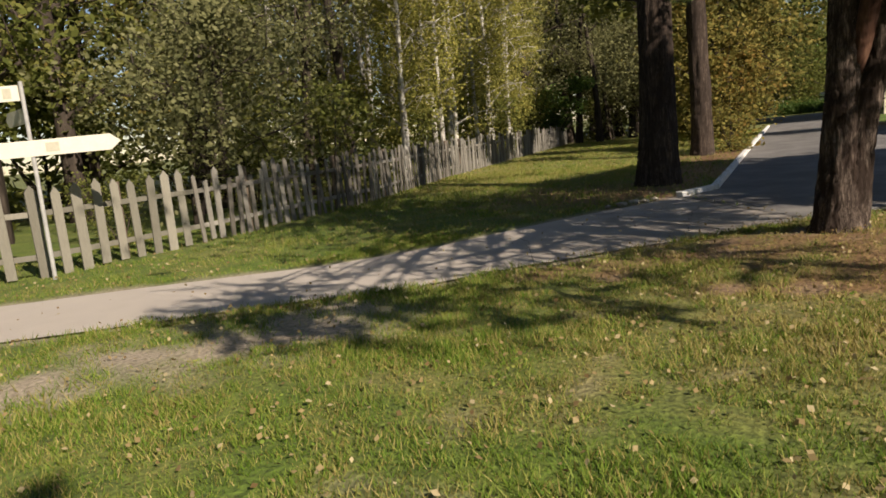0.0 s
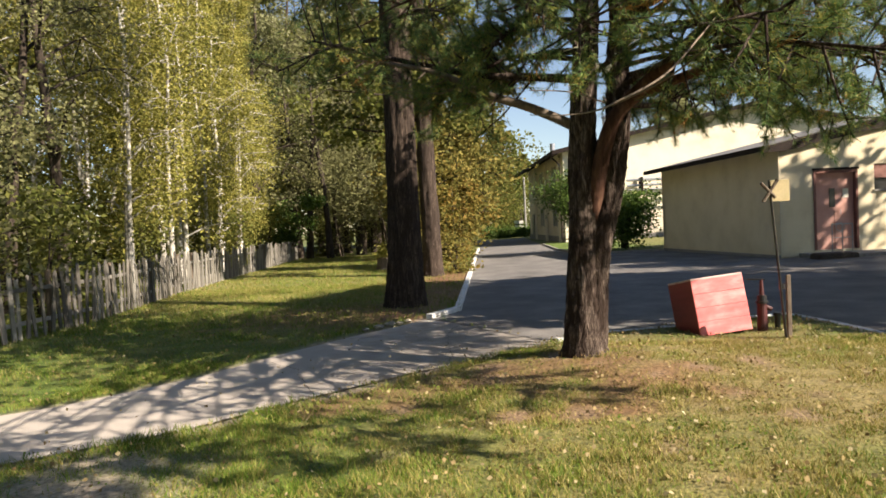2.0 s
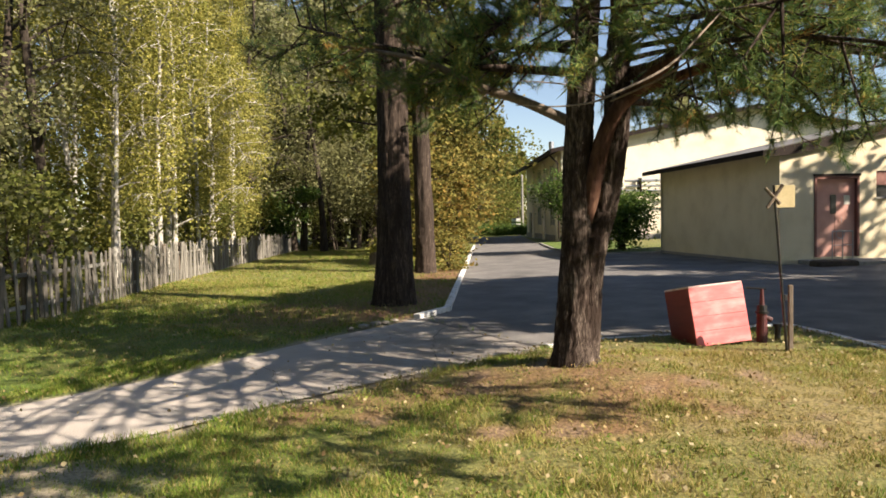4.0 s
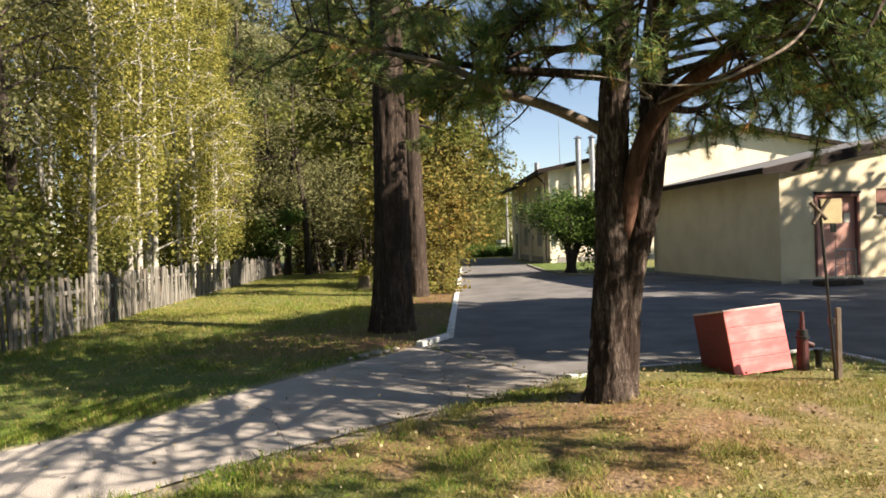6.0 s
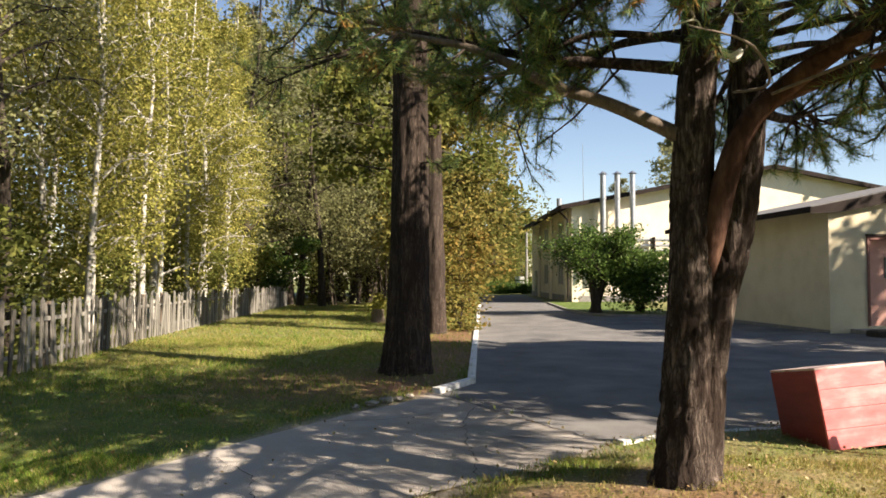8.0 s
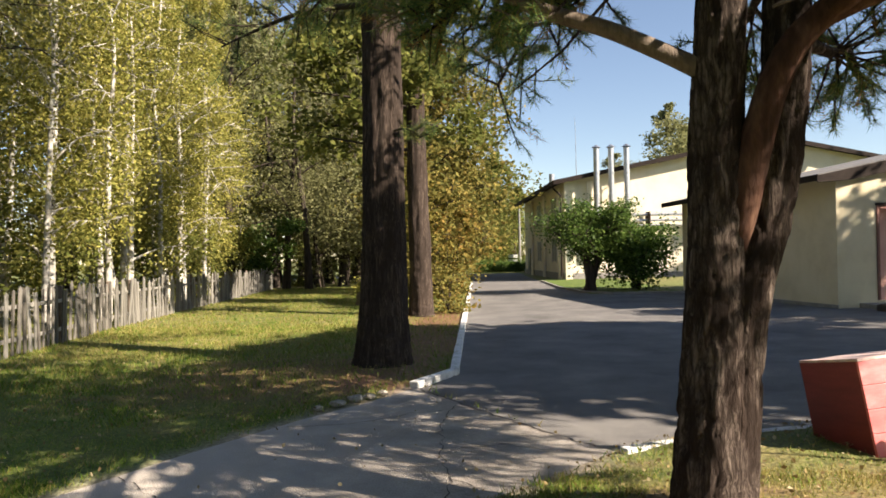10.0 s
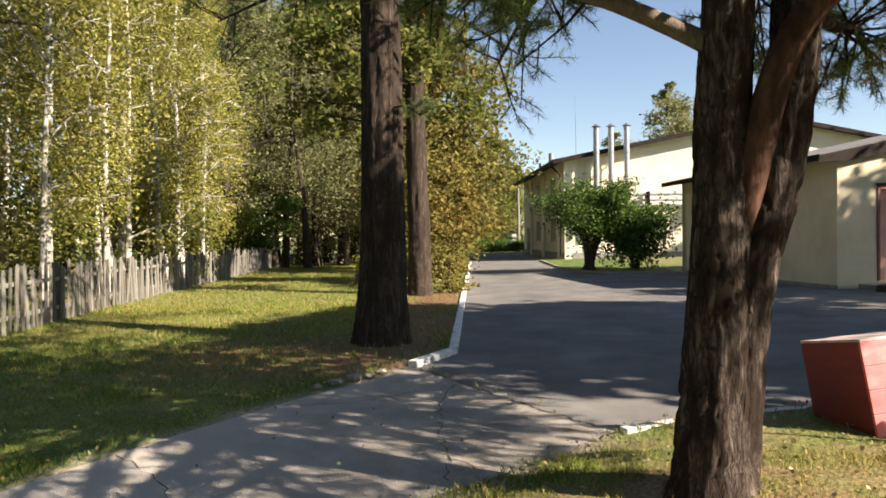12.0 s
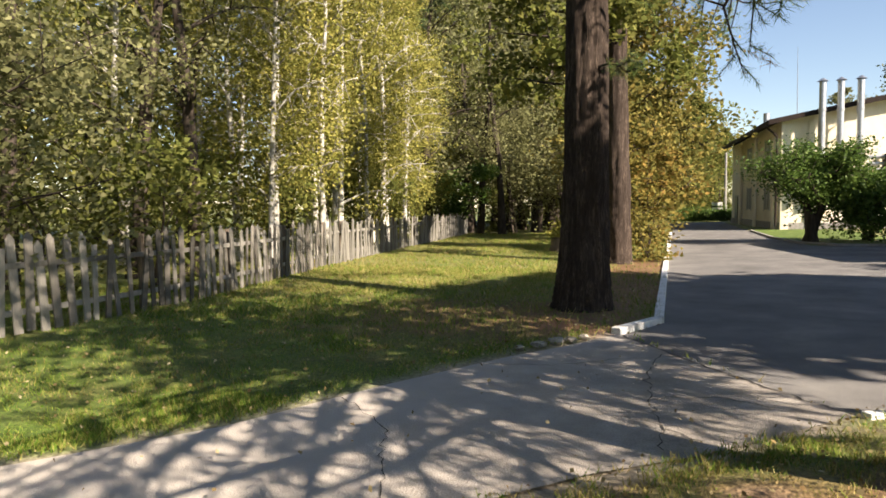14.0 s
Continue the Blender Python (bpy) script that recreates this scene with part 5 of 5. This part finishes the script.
# ---- long house ----
def build_house():
    h = tagged(new("house"), "long two-storey pale cream house with dark brown gabled roof", "house")
    h.matrix_world = Matrix.Translation((5.6, 32.8, 0)) @ Matrix.Rotation(radians(4), 4, "Z")
    W, D, E, R = 25.0, 17.0, 6.05, 8.5
    part("wall", prism([(0, 0), (W, 0), (W, E), (W / 2, R), (0, E)], 0.35), M_HOUSE, h, "sunlit pale gable wall")
    part("wall", box(0.002, 0.35, 0.35, D, 0, E), M_HOUSE, h)
    part("wall", box(W - 0.35, W, 0.35, D, 0, E), M_HOUSE, h)
    end = part("wall", prism([(0.35, 0), (W - 0.35, 0), (W - 0.35, E - 0.1), (W / 2, R - 0.1), (0.35, E - 0.1)], 0.35), M_HOUSE, h)
    end.location = (0, D - 0.35, 0)
    k = (R - E) / (W / 2)
    for s in (0, 1):
        o = [(-0.75, E - 0.75 * k), (W / 2, R), (W / 2, R + 0.16), (-0.75, E - 0.75 * k + 0.16)]
        if s:
            o = [(W - a, z) for a, z in o]
        roof = part("roof", prism(o, D + 1.2), M_ROOF, h, "dark brown sheet roof")
        roof.location = (0, -0.6, 0.012)
        o = [(a, z - 0.10 if i < 2 else z - 0.03) for i, (a, z) in enumerate(o)]
        f = part("fascia", prism(o, 0.04), M_ROOF, h, "dark barge board")
        f.location = (0, -0.645, 0)
    part("gutter", box(-0.86, -0.752, -0.6, D + 0.6, E - 0.32, E - 0.18, 0.02), M_FASCIA, h)
    part("plinth", box(-0.06, 0.0, -0.06, D, 0, 0.5), M_KERB_BARE, h)
    part("plinth", box(0, W, -0.06, -0.002, 0, 0.5), M_KERB_BARE, h)
    for u in (0.0, 1.35):
        part("pilaster", box(u + 0.02, u + 0.42, -0.14, -0.062, 0, E - 0.02), M_HOUSE, h)
    for v in (0.8, 6.5, 12.0):
        pil = part("pilaster", box(-0.20, -0.062, v, v + 0.45, 0, E - 0.3), M_HOUSE, h)
    pipe = part("downpipe", rod((-0.22, -0.12, 0.3), (-0.22, -0.12, 5.2), 0.06), M_FASCIA, h, "brown rainwater downpipe")
    part("elbow", rod((-0.22, -0.12, 5.2), (-0.80, -0.12, 5.75), 0.06), M_FASCIA, pipe)
    for v in (2.6, 8.6):
        for z0 in (1.2, 3.9):
            win = part("window", box(-0.012, 0.06, v, v + 1.5, z0, z0 + 1.4), M_DARK, h, "dark shaded window")
            part("window_frame", box(-0.05, -0.014, v + 0.70, v + 0.80, z0, z0 + 1.4), M_RAIL, win)
            part("window_frame", box(-0.05, -0.014, v - 0.08, v, z0 - 0.08, z0 + 1.48), M_RAIL, win)
            part("window_frame", box(-0.05, -0.014, v + 1.5, v + 1.58, z0 - 0.08, z0 + 1.48), M_RAIL, win)
    part("door", box(-0.06, 0.05, 14.0, 15.2, 0.1, 2.2), M_DARK, h, "dark entrance door")
    return h


build_house()
for x, z in ((7.45, 8.1), (8.32, 8.12), (9.25, 8.15)):
    flue = tagged(new("flue_pipe"), "tall galvanised steel flue on the gable wall", "chimney", "flue pipes on the gable")
    flue.location = (x, 31.92 + (x - 5.6) * 0.07, 0)
    part("pipe", rod((0, 0, 2.4), (0, 0, z - 0.2), 0.17, seg=16), M_STEEL, flue, smooth=False)
    part("cap", rod((0, 0, z - 0.16), (0, 0, z), 0.27, 0.05, 16), M_STEEL, flue)
    part("cap_post", rod((0, 0, z - 0.22), (0, 0, z - 0.15), 0.06), M_STEEL, flue)
    for q in (3.4, 5.0, 6.4):
        part("collar", rod((0, 0, q), (0, 0, q + 0.09), 0.2, seg=16), M_STEEL, flue)
        part("bracket", box(-0.03, 0.03, 0.1, 0.88, q, q + 0.05), M_STEEL, flue)
mast = tagged(part("aerial_mast", rod((6.85, 36, 6.3), (6.8, 36, 10.6), 0.025, 0.012, 6), M_STEEL), "thin aerial mast on the house roof", "aerial")
vent = tagged(part("roof_vent", rod((5.9, 42, 5.9), (5.9, 42, 7.6), 0.2, seg=12), M_STEEL), "short metal vent pipe on the roof", "vent")
pipes = tagged(new("pipe_run"), "insulated grey heating pipes along the gable wall", "pipes")
for i, z in enumerate((3.95, 3.6, 3.3)):
    part("pipe", rod((9.6, 32.5 - 0.12 * i, z), (20, 33.2 - 0.12 * i, z), 0.10 - 0.02 * i, seg=10), M_STEEL, pipes)
for x in (10.5, 14, 18):
    part("bracket", box(x, x + 0.08, 32.05 + (x - 9.6) * 0.07, 33.0 + (x - 9.6) * 0.07, 3.1, 4.1), M_FASCIA, pipes)

# lamp pole and a striped barrier near the end of the drive
pole = tagged(new("utility_pole"), "slim pale utility pole near the end of the drive", "pole")
part("shaft", rod((4.4, 57.2, 0), (4.4, 57.2, 6.0), 0.13, 0.10), M_KERB_BARE, pole)
part("cap", rod((4.4, 57.2, 6.0), (4.4, 57.2, 6.12), 0.13, 0.05), M_KERB_BARE, pole)
board = tagged(new("notice_board"), "small white board on two legs behind the hedge", "board")
part("panel", box(3.3, 4.2, 57.6, 57.66, 1.0, 1.75, 0.01), M_KERB, board)
part("stripe", box(3.3, 4.2, 57.58, 57.598, 1.3, 1.45), M_DARK, board)
for x in (3.4, 4.05):
    part("leg", box(x, x + 0.06, 57.67, 57.73, -0.02, 1.7), M_RAIL, board)


# ---- red sand chest ----
def build_chest():
    """A fire-sand chest of planks that has tipped over on the kerb."""
    c = tagged(new("sand_chest"), "faded red wooden fire-sand chest, tipped over on the grass", "chest")
    x, y, z = Vector((0.97, 0.155, 0.085)), Vector((-0.16, 0.985, -0.06)), None
    x.normalize()
    z = x.cross(y).normalized()
    y = z.cross(x)
    m = Matrix((x, y, z)).transposed().to_4x4()
    c.matrix_world = Matrix.Translation((3.085, -4.15, 0.075)) @ m @ Matrix.Rotation(radians(-6), 4, "X")
    w, d, h = 0.66, 0.70, 0.68
    # Sunlit red on the front, shaded red on the other faces, both painted.
    for i, (z0, z1) in enumerate(((0.0, 0.168), (0.171, 0.338), (0.341, 0.508), (0.511, h))):
        part("plank", box(0, w, 0, 0.025, z0, z1, 0.004), M_RED_LIT, c, "faded red plank in a sunlit pinker tone")
    part("side", box(0.0, 0.022, 0.027, d, 0, h, 0.004), M_RED_SHADE, c, "deep red board in a shaded tone")
    part("side", box(w - 0.022, w, 0.027, d, 0, h, 0.004), M_RED_SHADE, c, "deep red board in a shaded tone")
    part("back", box(0.024, w - 0.024, d - 0.022, d, 0, h, 0.004), M_RED_SHADE, c, "deep red board in a shaded tone")
    part("bottom", box(0.024, w - 0.024, 0.027, d - 0.024, 0, 0.02), M_RED_DARK, c)
    lid = part("lid", box(0, w, 0, d, h + 0.002, h + 0.022, 0.004), M_LID, c, "flat lid with a worn pale edge")
    part("hinge", box(0.1, 0.2, d + 0.011, d + 0.02, h - 0.05, h + 0.02), M_STEEL, lid)
    part("hinge", box(w - 0.2, w - 0.1, d + 0.011, d + 0.02, h - 0.05, h + 0.02), M_STEEL, lid)
    return c


build_chest()


def build_hydrant():
    hy = tagged(new("fire_hydrant"), "old dark red cast-iron standpipe beside the chest", "hydrant")
    hy.location = (3.90, -3.92, rise(3.9, -3.9) + 0.02)
    part("body", rod((0, 0, -0.05), (0, 0, 0.35), 0.066, 0.056, 16), M_RED_DARK, hy)
    part("flange", rod((0, 0, 0.35), (0, 0, 0.38), 0.075, seg=16), M_DARK, hy)
    part("neck", rod((0, 0, 0.38), (0, 0, 0.45), 0.06, 0.055, 16), M_DARK, hy)
    part("spindle", rod((0, 0, 0.45), (0, 0, 0.64), 0.03, 0.018, 12), M_RED_DARK, hy)
    part("nozzle", rod((0.04, 0, 0.30), (0.11, -0.01, 0.27), 0.03, seg=12), M_RED_DARK, hy)
    part("handle", rod((-0.17, 0.03, 0.65), (0.04, -0.01, 0.64), 0.012, seg=8), M_DARK, hy)
    valve = tagged(part("pipe_stub", rod((0, 0, 0), (0, 0, 0.2), 0.035, seg=10), M_DARK), "short dark pipe stub in the grass", "pipe")
    valve.location = (4.12, -3.82, rise(4.1, -3.8))
    part("cap", rod((0, 0, 0.19), (0, 0, 0.23), 0.05, seg=10), M_DARK, valve)


build_hydrant()


def build_stake():
    s = tagged(new("signal_post"), "thin leaning post with a crossed top and small yellow plate", "post")
    s.location = (3.97, -4.52, rise(3.97, -4.52))
    part("stake", box(-0.022, 0.022, -0.022, 0.022, -0.1, 0.76, 0.006), M_WOOD, s, "short grey wooden stake")
    pole = part("pole", rod((-0.045, -0.03, -0.05), (-0.25, -0.18, 1.84), 0.016, 0.013, 8), M_DARK, s, "thin dark leaning pole")
    part("arm", rod((-0.33, -0.21, 1.60), (-0.17, -0.21, 1.84), 0.02, seg=8), M_WOOD, pole)
    part("arm", rod((-0.35, -0.21, 1.81), (-0.20, -0.21, 1.64), 0.02, seg=8), M_WOOD, pole)
    part("plate", box(-0.24, -0.02, -0.155, -0.143, 1.60, 1.84, 0.004), M_YELLOW, pole, "faded yellow plate")
    part("tie", rod((-0.09, -0.05, 0.6), (-0.09, -0.05, 0.66), 0.034, seg=10), M_DARK, pole)


build_stake()


# ---- signpost ----
def arrow_board(u0, u1, z0, z1, tip, bm=None):
    """A board that ends in a point at u1 (or u0)."""
    zm = (z0 + z1) / 2
    o = [(u0, z0), (u1 - tip, z0), (u1, zm), (u1 - tip, z1), (u0, z1)] if tip > 0 else [(u0, zm), (u0 - tip, z0), (u1, z0), (u1, z1), (u0 - tip, z1)]
    return prism(o, 0.02)


def build_signpost():
    s = tagged(new("signpost"), "slim pale metal signpost with three cream arrow boards", "signpost")
    s.location = (-6.98, -7.32, 0.0)
    part("pole", rod((-0.02, 0, -0.2), (0.02, 0, 2.42), 0.026, 0.024, 12), M_RAIL, s)
    turn = Matrix.Translation((0, -0.035, 0)) @ Matrix.Rotation(radians(30), 4, "Z")
    lower = part("arrow", arrow_board(-1.1, 1.08, 1.54, 1.73, 0.12), M_SIGN, s, "cream arrow board pointing along the path")
    lower.matrix_local = turn
    part("lettering", box(0.20, 0.36, -0.003, -0.001, 1.58, 1.69), M_INK, lower)
    upper = part("arrow", arrow_board(-1.1, -0.0, 2.20, 2.38, -0.12), M_SIGN, s, "cream arrow board near the top")
    upper.matrix_local = turn
    part("lettering", box(-0.18, -0.08, -0.003, -0.001, 2.23, 2.35), M_INK, upper)
    mid = part("arrow", arrow_board(0.0, 0.95, 1.94, 2.12, 0.12), M_SIGN, s, "shaded arrow board turned away")
    mid.matrix_local = Matrix.Translation((-0.03, 0.03, 0)) @ Matrix.Rotation(radians(160), 4, "Z")


build_signpost()


# ---- stump with a plant ----
def build_stump():
    s = tagged(new("tree_stump"), "old stump used as a planter with dry sprigs", "stump")
    s.location = (-3.45, 13.2, 0.0)
    line, rr = smooth_line([(0, 0, -0.05), (0, 0, 0.2), (0, 0, 0.45), (0, 0, 0.5)], [0.30, 0.24, 0.22, 0.05], 4)
    v, f = tube_data(line, rr, 16, 0.2, 5, 4)
    mesh_object("stump", v, f, M_WOOD, s, True)
    r = np.random.default_rng(4)
    c = r.normal(size=(420, 3)) * np.array([0.13, 0.13, 0.16]) + np.array([0, 0, 0.66])
    v, f = leaf_data(r, c, 0.07)
    tagged(array_object("sprigs", v, f, M_LEAF_BIRCH, s), kind="stuff")


build_stump()


# ---- lawn detail ----
def build_grass():
    """Short blades over the lawn, thicker towards the walked side."""
    r = np.random.default_rng(2)
    n = 330000
    x = r.uniform(-9.5, 5.3, n)
    y = -14.5 + 21.0 * r.random(n) ** 1.3
    m = 230000
    x, y = np.concatenate([x, r.uniform(-4, 5.2, m)]), np.concatenate([y, r.uniform(-11.5, -4.5, m)])
    m = 60000
    x, y = np.concatenate([x, r.uniform(-10.5, -0.2, m)]), np.concatenate([y, 4 + 24 * r.random(m) ** 1.2])
    ok = ~(inside(ROAD, x, y) | inside(WALKWAY, x, y))
    x, y = x[ok], y[ok]
    dry, litter, bare = cover(x, y)
    keep = r.random(len(x)) > np.clip(bare * 1.1 + litter * 0.75, 0, 0.97)
    x, y, dry = x[keep], y[keep], dry[keep]
    z = np.array([rise(a, b) for a, b in zip(x, y)]) + 0.015
    tall = 1 + 0.6 * np.clip(wobble(x, y, 1.1, 5.0), -0.6, 1) + 0.9 * np.clip(wobble(x, y, 5.5, 2.0), -0.5, 1) + 0.5 * (y > -1.5)
    h = r.uniform(0.022, 0.06, len(x)) * (1.15 - 0.3 * dry) * tall
    a = r.uniform(0, 2 * np.pi, len(x))
    lean = r.uniform(0.2, 1.0, len(x)) * h
    b = a + r.uniform(-1.5, 1.5, len(x))
    v = np.empty((len(x), 3, 3))
    w = 0.004 + 0.002 * (y > -3) + 0.004 * (y > 5)
    v[:, 0] = np.stack([x - np.cos(a) * w, y - np.sin(a) * w, z], 1)
    v[:, 1] = np.stack([x + np.cos(a) * w, y + np.sin(a) * w, z], 1)
    v[:, 2] = np.stack([x + np.cos(b) * lean, y + np.sin(b) * lean, z + h], 1)
    straw = r.random(len(x)) < 0.13 + 0.75 * dry
    for pick, m, label in ((~straw, M_BLADE, "short mown green grass"), (straw, M_STRAW, "dry straw-coloured grass among the green")):
        ob = array_object("grass", v[pick].reshape(-1, 3), np.arange(pick.sum() * 3).reshape(-1, 3), m)
        tagged(ob, label, "grass", kind="stuff")


build_grass()


def build_litter():
    r = np.random.default_rng(8)
    n = 9000
    x, y = np.where(r.random(n) < 0.5, r.uniform(-7, 5.0, n), r.normal(2.2, 2.0, n)), r.uniform(-12, 4, n)
    ok = ~inside(ROAD, x, y) & (~inside(WALKWAY, x, y) | (r.random(n) < 0.15))
    x, y = x[ok], y[ok]
    c = np.stack([x, y, np.array([rise(a, b) for a, b in zip(x, y)]) + 0.06], 1)
    v, f = leaf_data(r, c, 0.027, 0.45, 1.3)
    ob = array_object("fallen_leaves", v, f, M_FALLEN)
    tagged(ob, "scattered pale and yellow fallen leaves on the grass", "leaves", kind="stuff")


build_litter()


# ---- cracks in the path, rubble at its edge ----
def build_crack(pts, width, seed):
    r = random.Random(seed)
    line = []
    for (x0, y0), (x1, y1) in zip(pts, pts[1:]):
        n = max(2, int(math.hypot(x1 - x0, y1 - y0) / 0.07))
        line += [(x0 + (x1 - x0) * i / n + r.gauss(0, 0.016), y0 + (y1 - y0) * i / n + r.gauss(0, 0.016)) for i in range(n)]
    verts, faces = [], []
    for i, (x, y) in enumerate(line):
        j = min(i + 1, len(line) - 1)
        dx, dy = line[j][0] - line[max(j - 1, 0)][0], line[j][1] - line[max(j - 1, 0)][1]
        k = math.hypot(dx, dy) + 1e-6
        w = width * r.uniform(0.25, 1.0)
        mound = 0.13 * math.exp(-((x - 1.75) ** 2 + (y + 5.5) ** 2) / 1.3)
        z = rise(x, y) - mound * 0.5 + 0.005
        verts += [(x - dy / k * w, y + dx / k * w, z), (x + dy / k * w, y - dx / k * w, z)]
        if i:
            faces.append((2 * i - 2, 2 * i - 1, 2 * i + 1, 2 * i))
    ob = mesh_object("crack", verts, faces, M_CRACK, walkway)
    return ob


build_crack([(-0.42, -1.08), (0.42, -2.42), (1.05, -3.35), (1.33, -3.72)], 0.016, 1)
build_crack([(0.02, -1.95), (-0.06, -2.76), (-0.02, -3.6), (0.06, -4.3), (0.1, -4.9)], 0.007, 2)
build_crack([(-1.5, -2.9), (-0.9, -2.75), (-0.3, -2.3), (0.05, -2.15)], 0.006, 3)
build_crack([(-0.02, -3.6), (0.5, -3.5), (1.0, -3.75)], 0.005, 4)
build_crack([(-2.3, -4.3), (-1.7, -4.9), (-1.2, -6.1)], 0.005, 5)
build_crack([(-0.06, -4.2), (0.25, -4.55), (0.45, -4.6)], 0.006, 6)
for i, (x, y, k) in enumerate(((-1.05, -1.75, 0.07), (-0.92, -1.62, 0.05), (-1.2, -1.98, 0.06), (-1.36, -2.2, 0.04), (-0.8, -1.42, 0.045))):
    bm = bmesh.new()
    bmesh.ops.create_icosphere(bm, subdivisions=2, radius=1)
    for v in bm.verts:
        v.co *= 1 + 0.35 * noise.noise(v.co * 1.7 + Vector((i * 5, 0, 0)))
        v.co = Vector((v.co.x * k * 1.4, v.co.y * k, v.co.z * k * 0.7))
    st = tagged(part("stone", bm, M_STONE, smooth=False), "small pale stone at the edge of the path", "stone", "stones at the path edge")
    st.location = (x, y, rise(x, y) + 0.03)


# ---- broad-leaved weeds in the turf ----
def build_weeds():
    r = np.random.default_rng(31)
    k = 300
    cx, cy = r.uniform(-4.5, 5.0, k), -12.0 + 9.5 * r.random(k) ** 1.2
    x = np.repeat(cx, 9) + r.normal(size=k * 9) * 0.05
    y = np.repeat(cy, 9) + r.normal(size=k * 9) * 0.05
    ok = ~(inside(ROAD, x, y) | inside(WALKWAY, x, y))
    x, y = x[ok], y[ok]
    c = np.stack([x, y, np.array([rise(a, b) for a, b in zip(x, y)]) + r.uniform(0.03, 0.055, len(x))], 1)
    v, f = leaf_data(r, c, 0.017, 0.5, 1.6)
    tagged(array_object("weeds", v, f, M_BLADE), "small broad-leaved weeds scattered through the grass", "weeds", kind="stuff")


build_weeds()
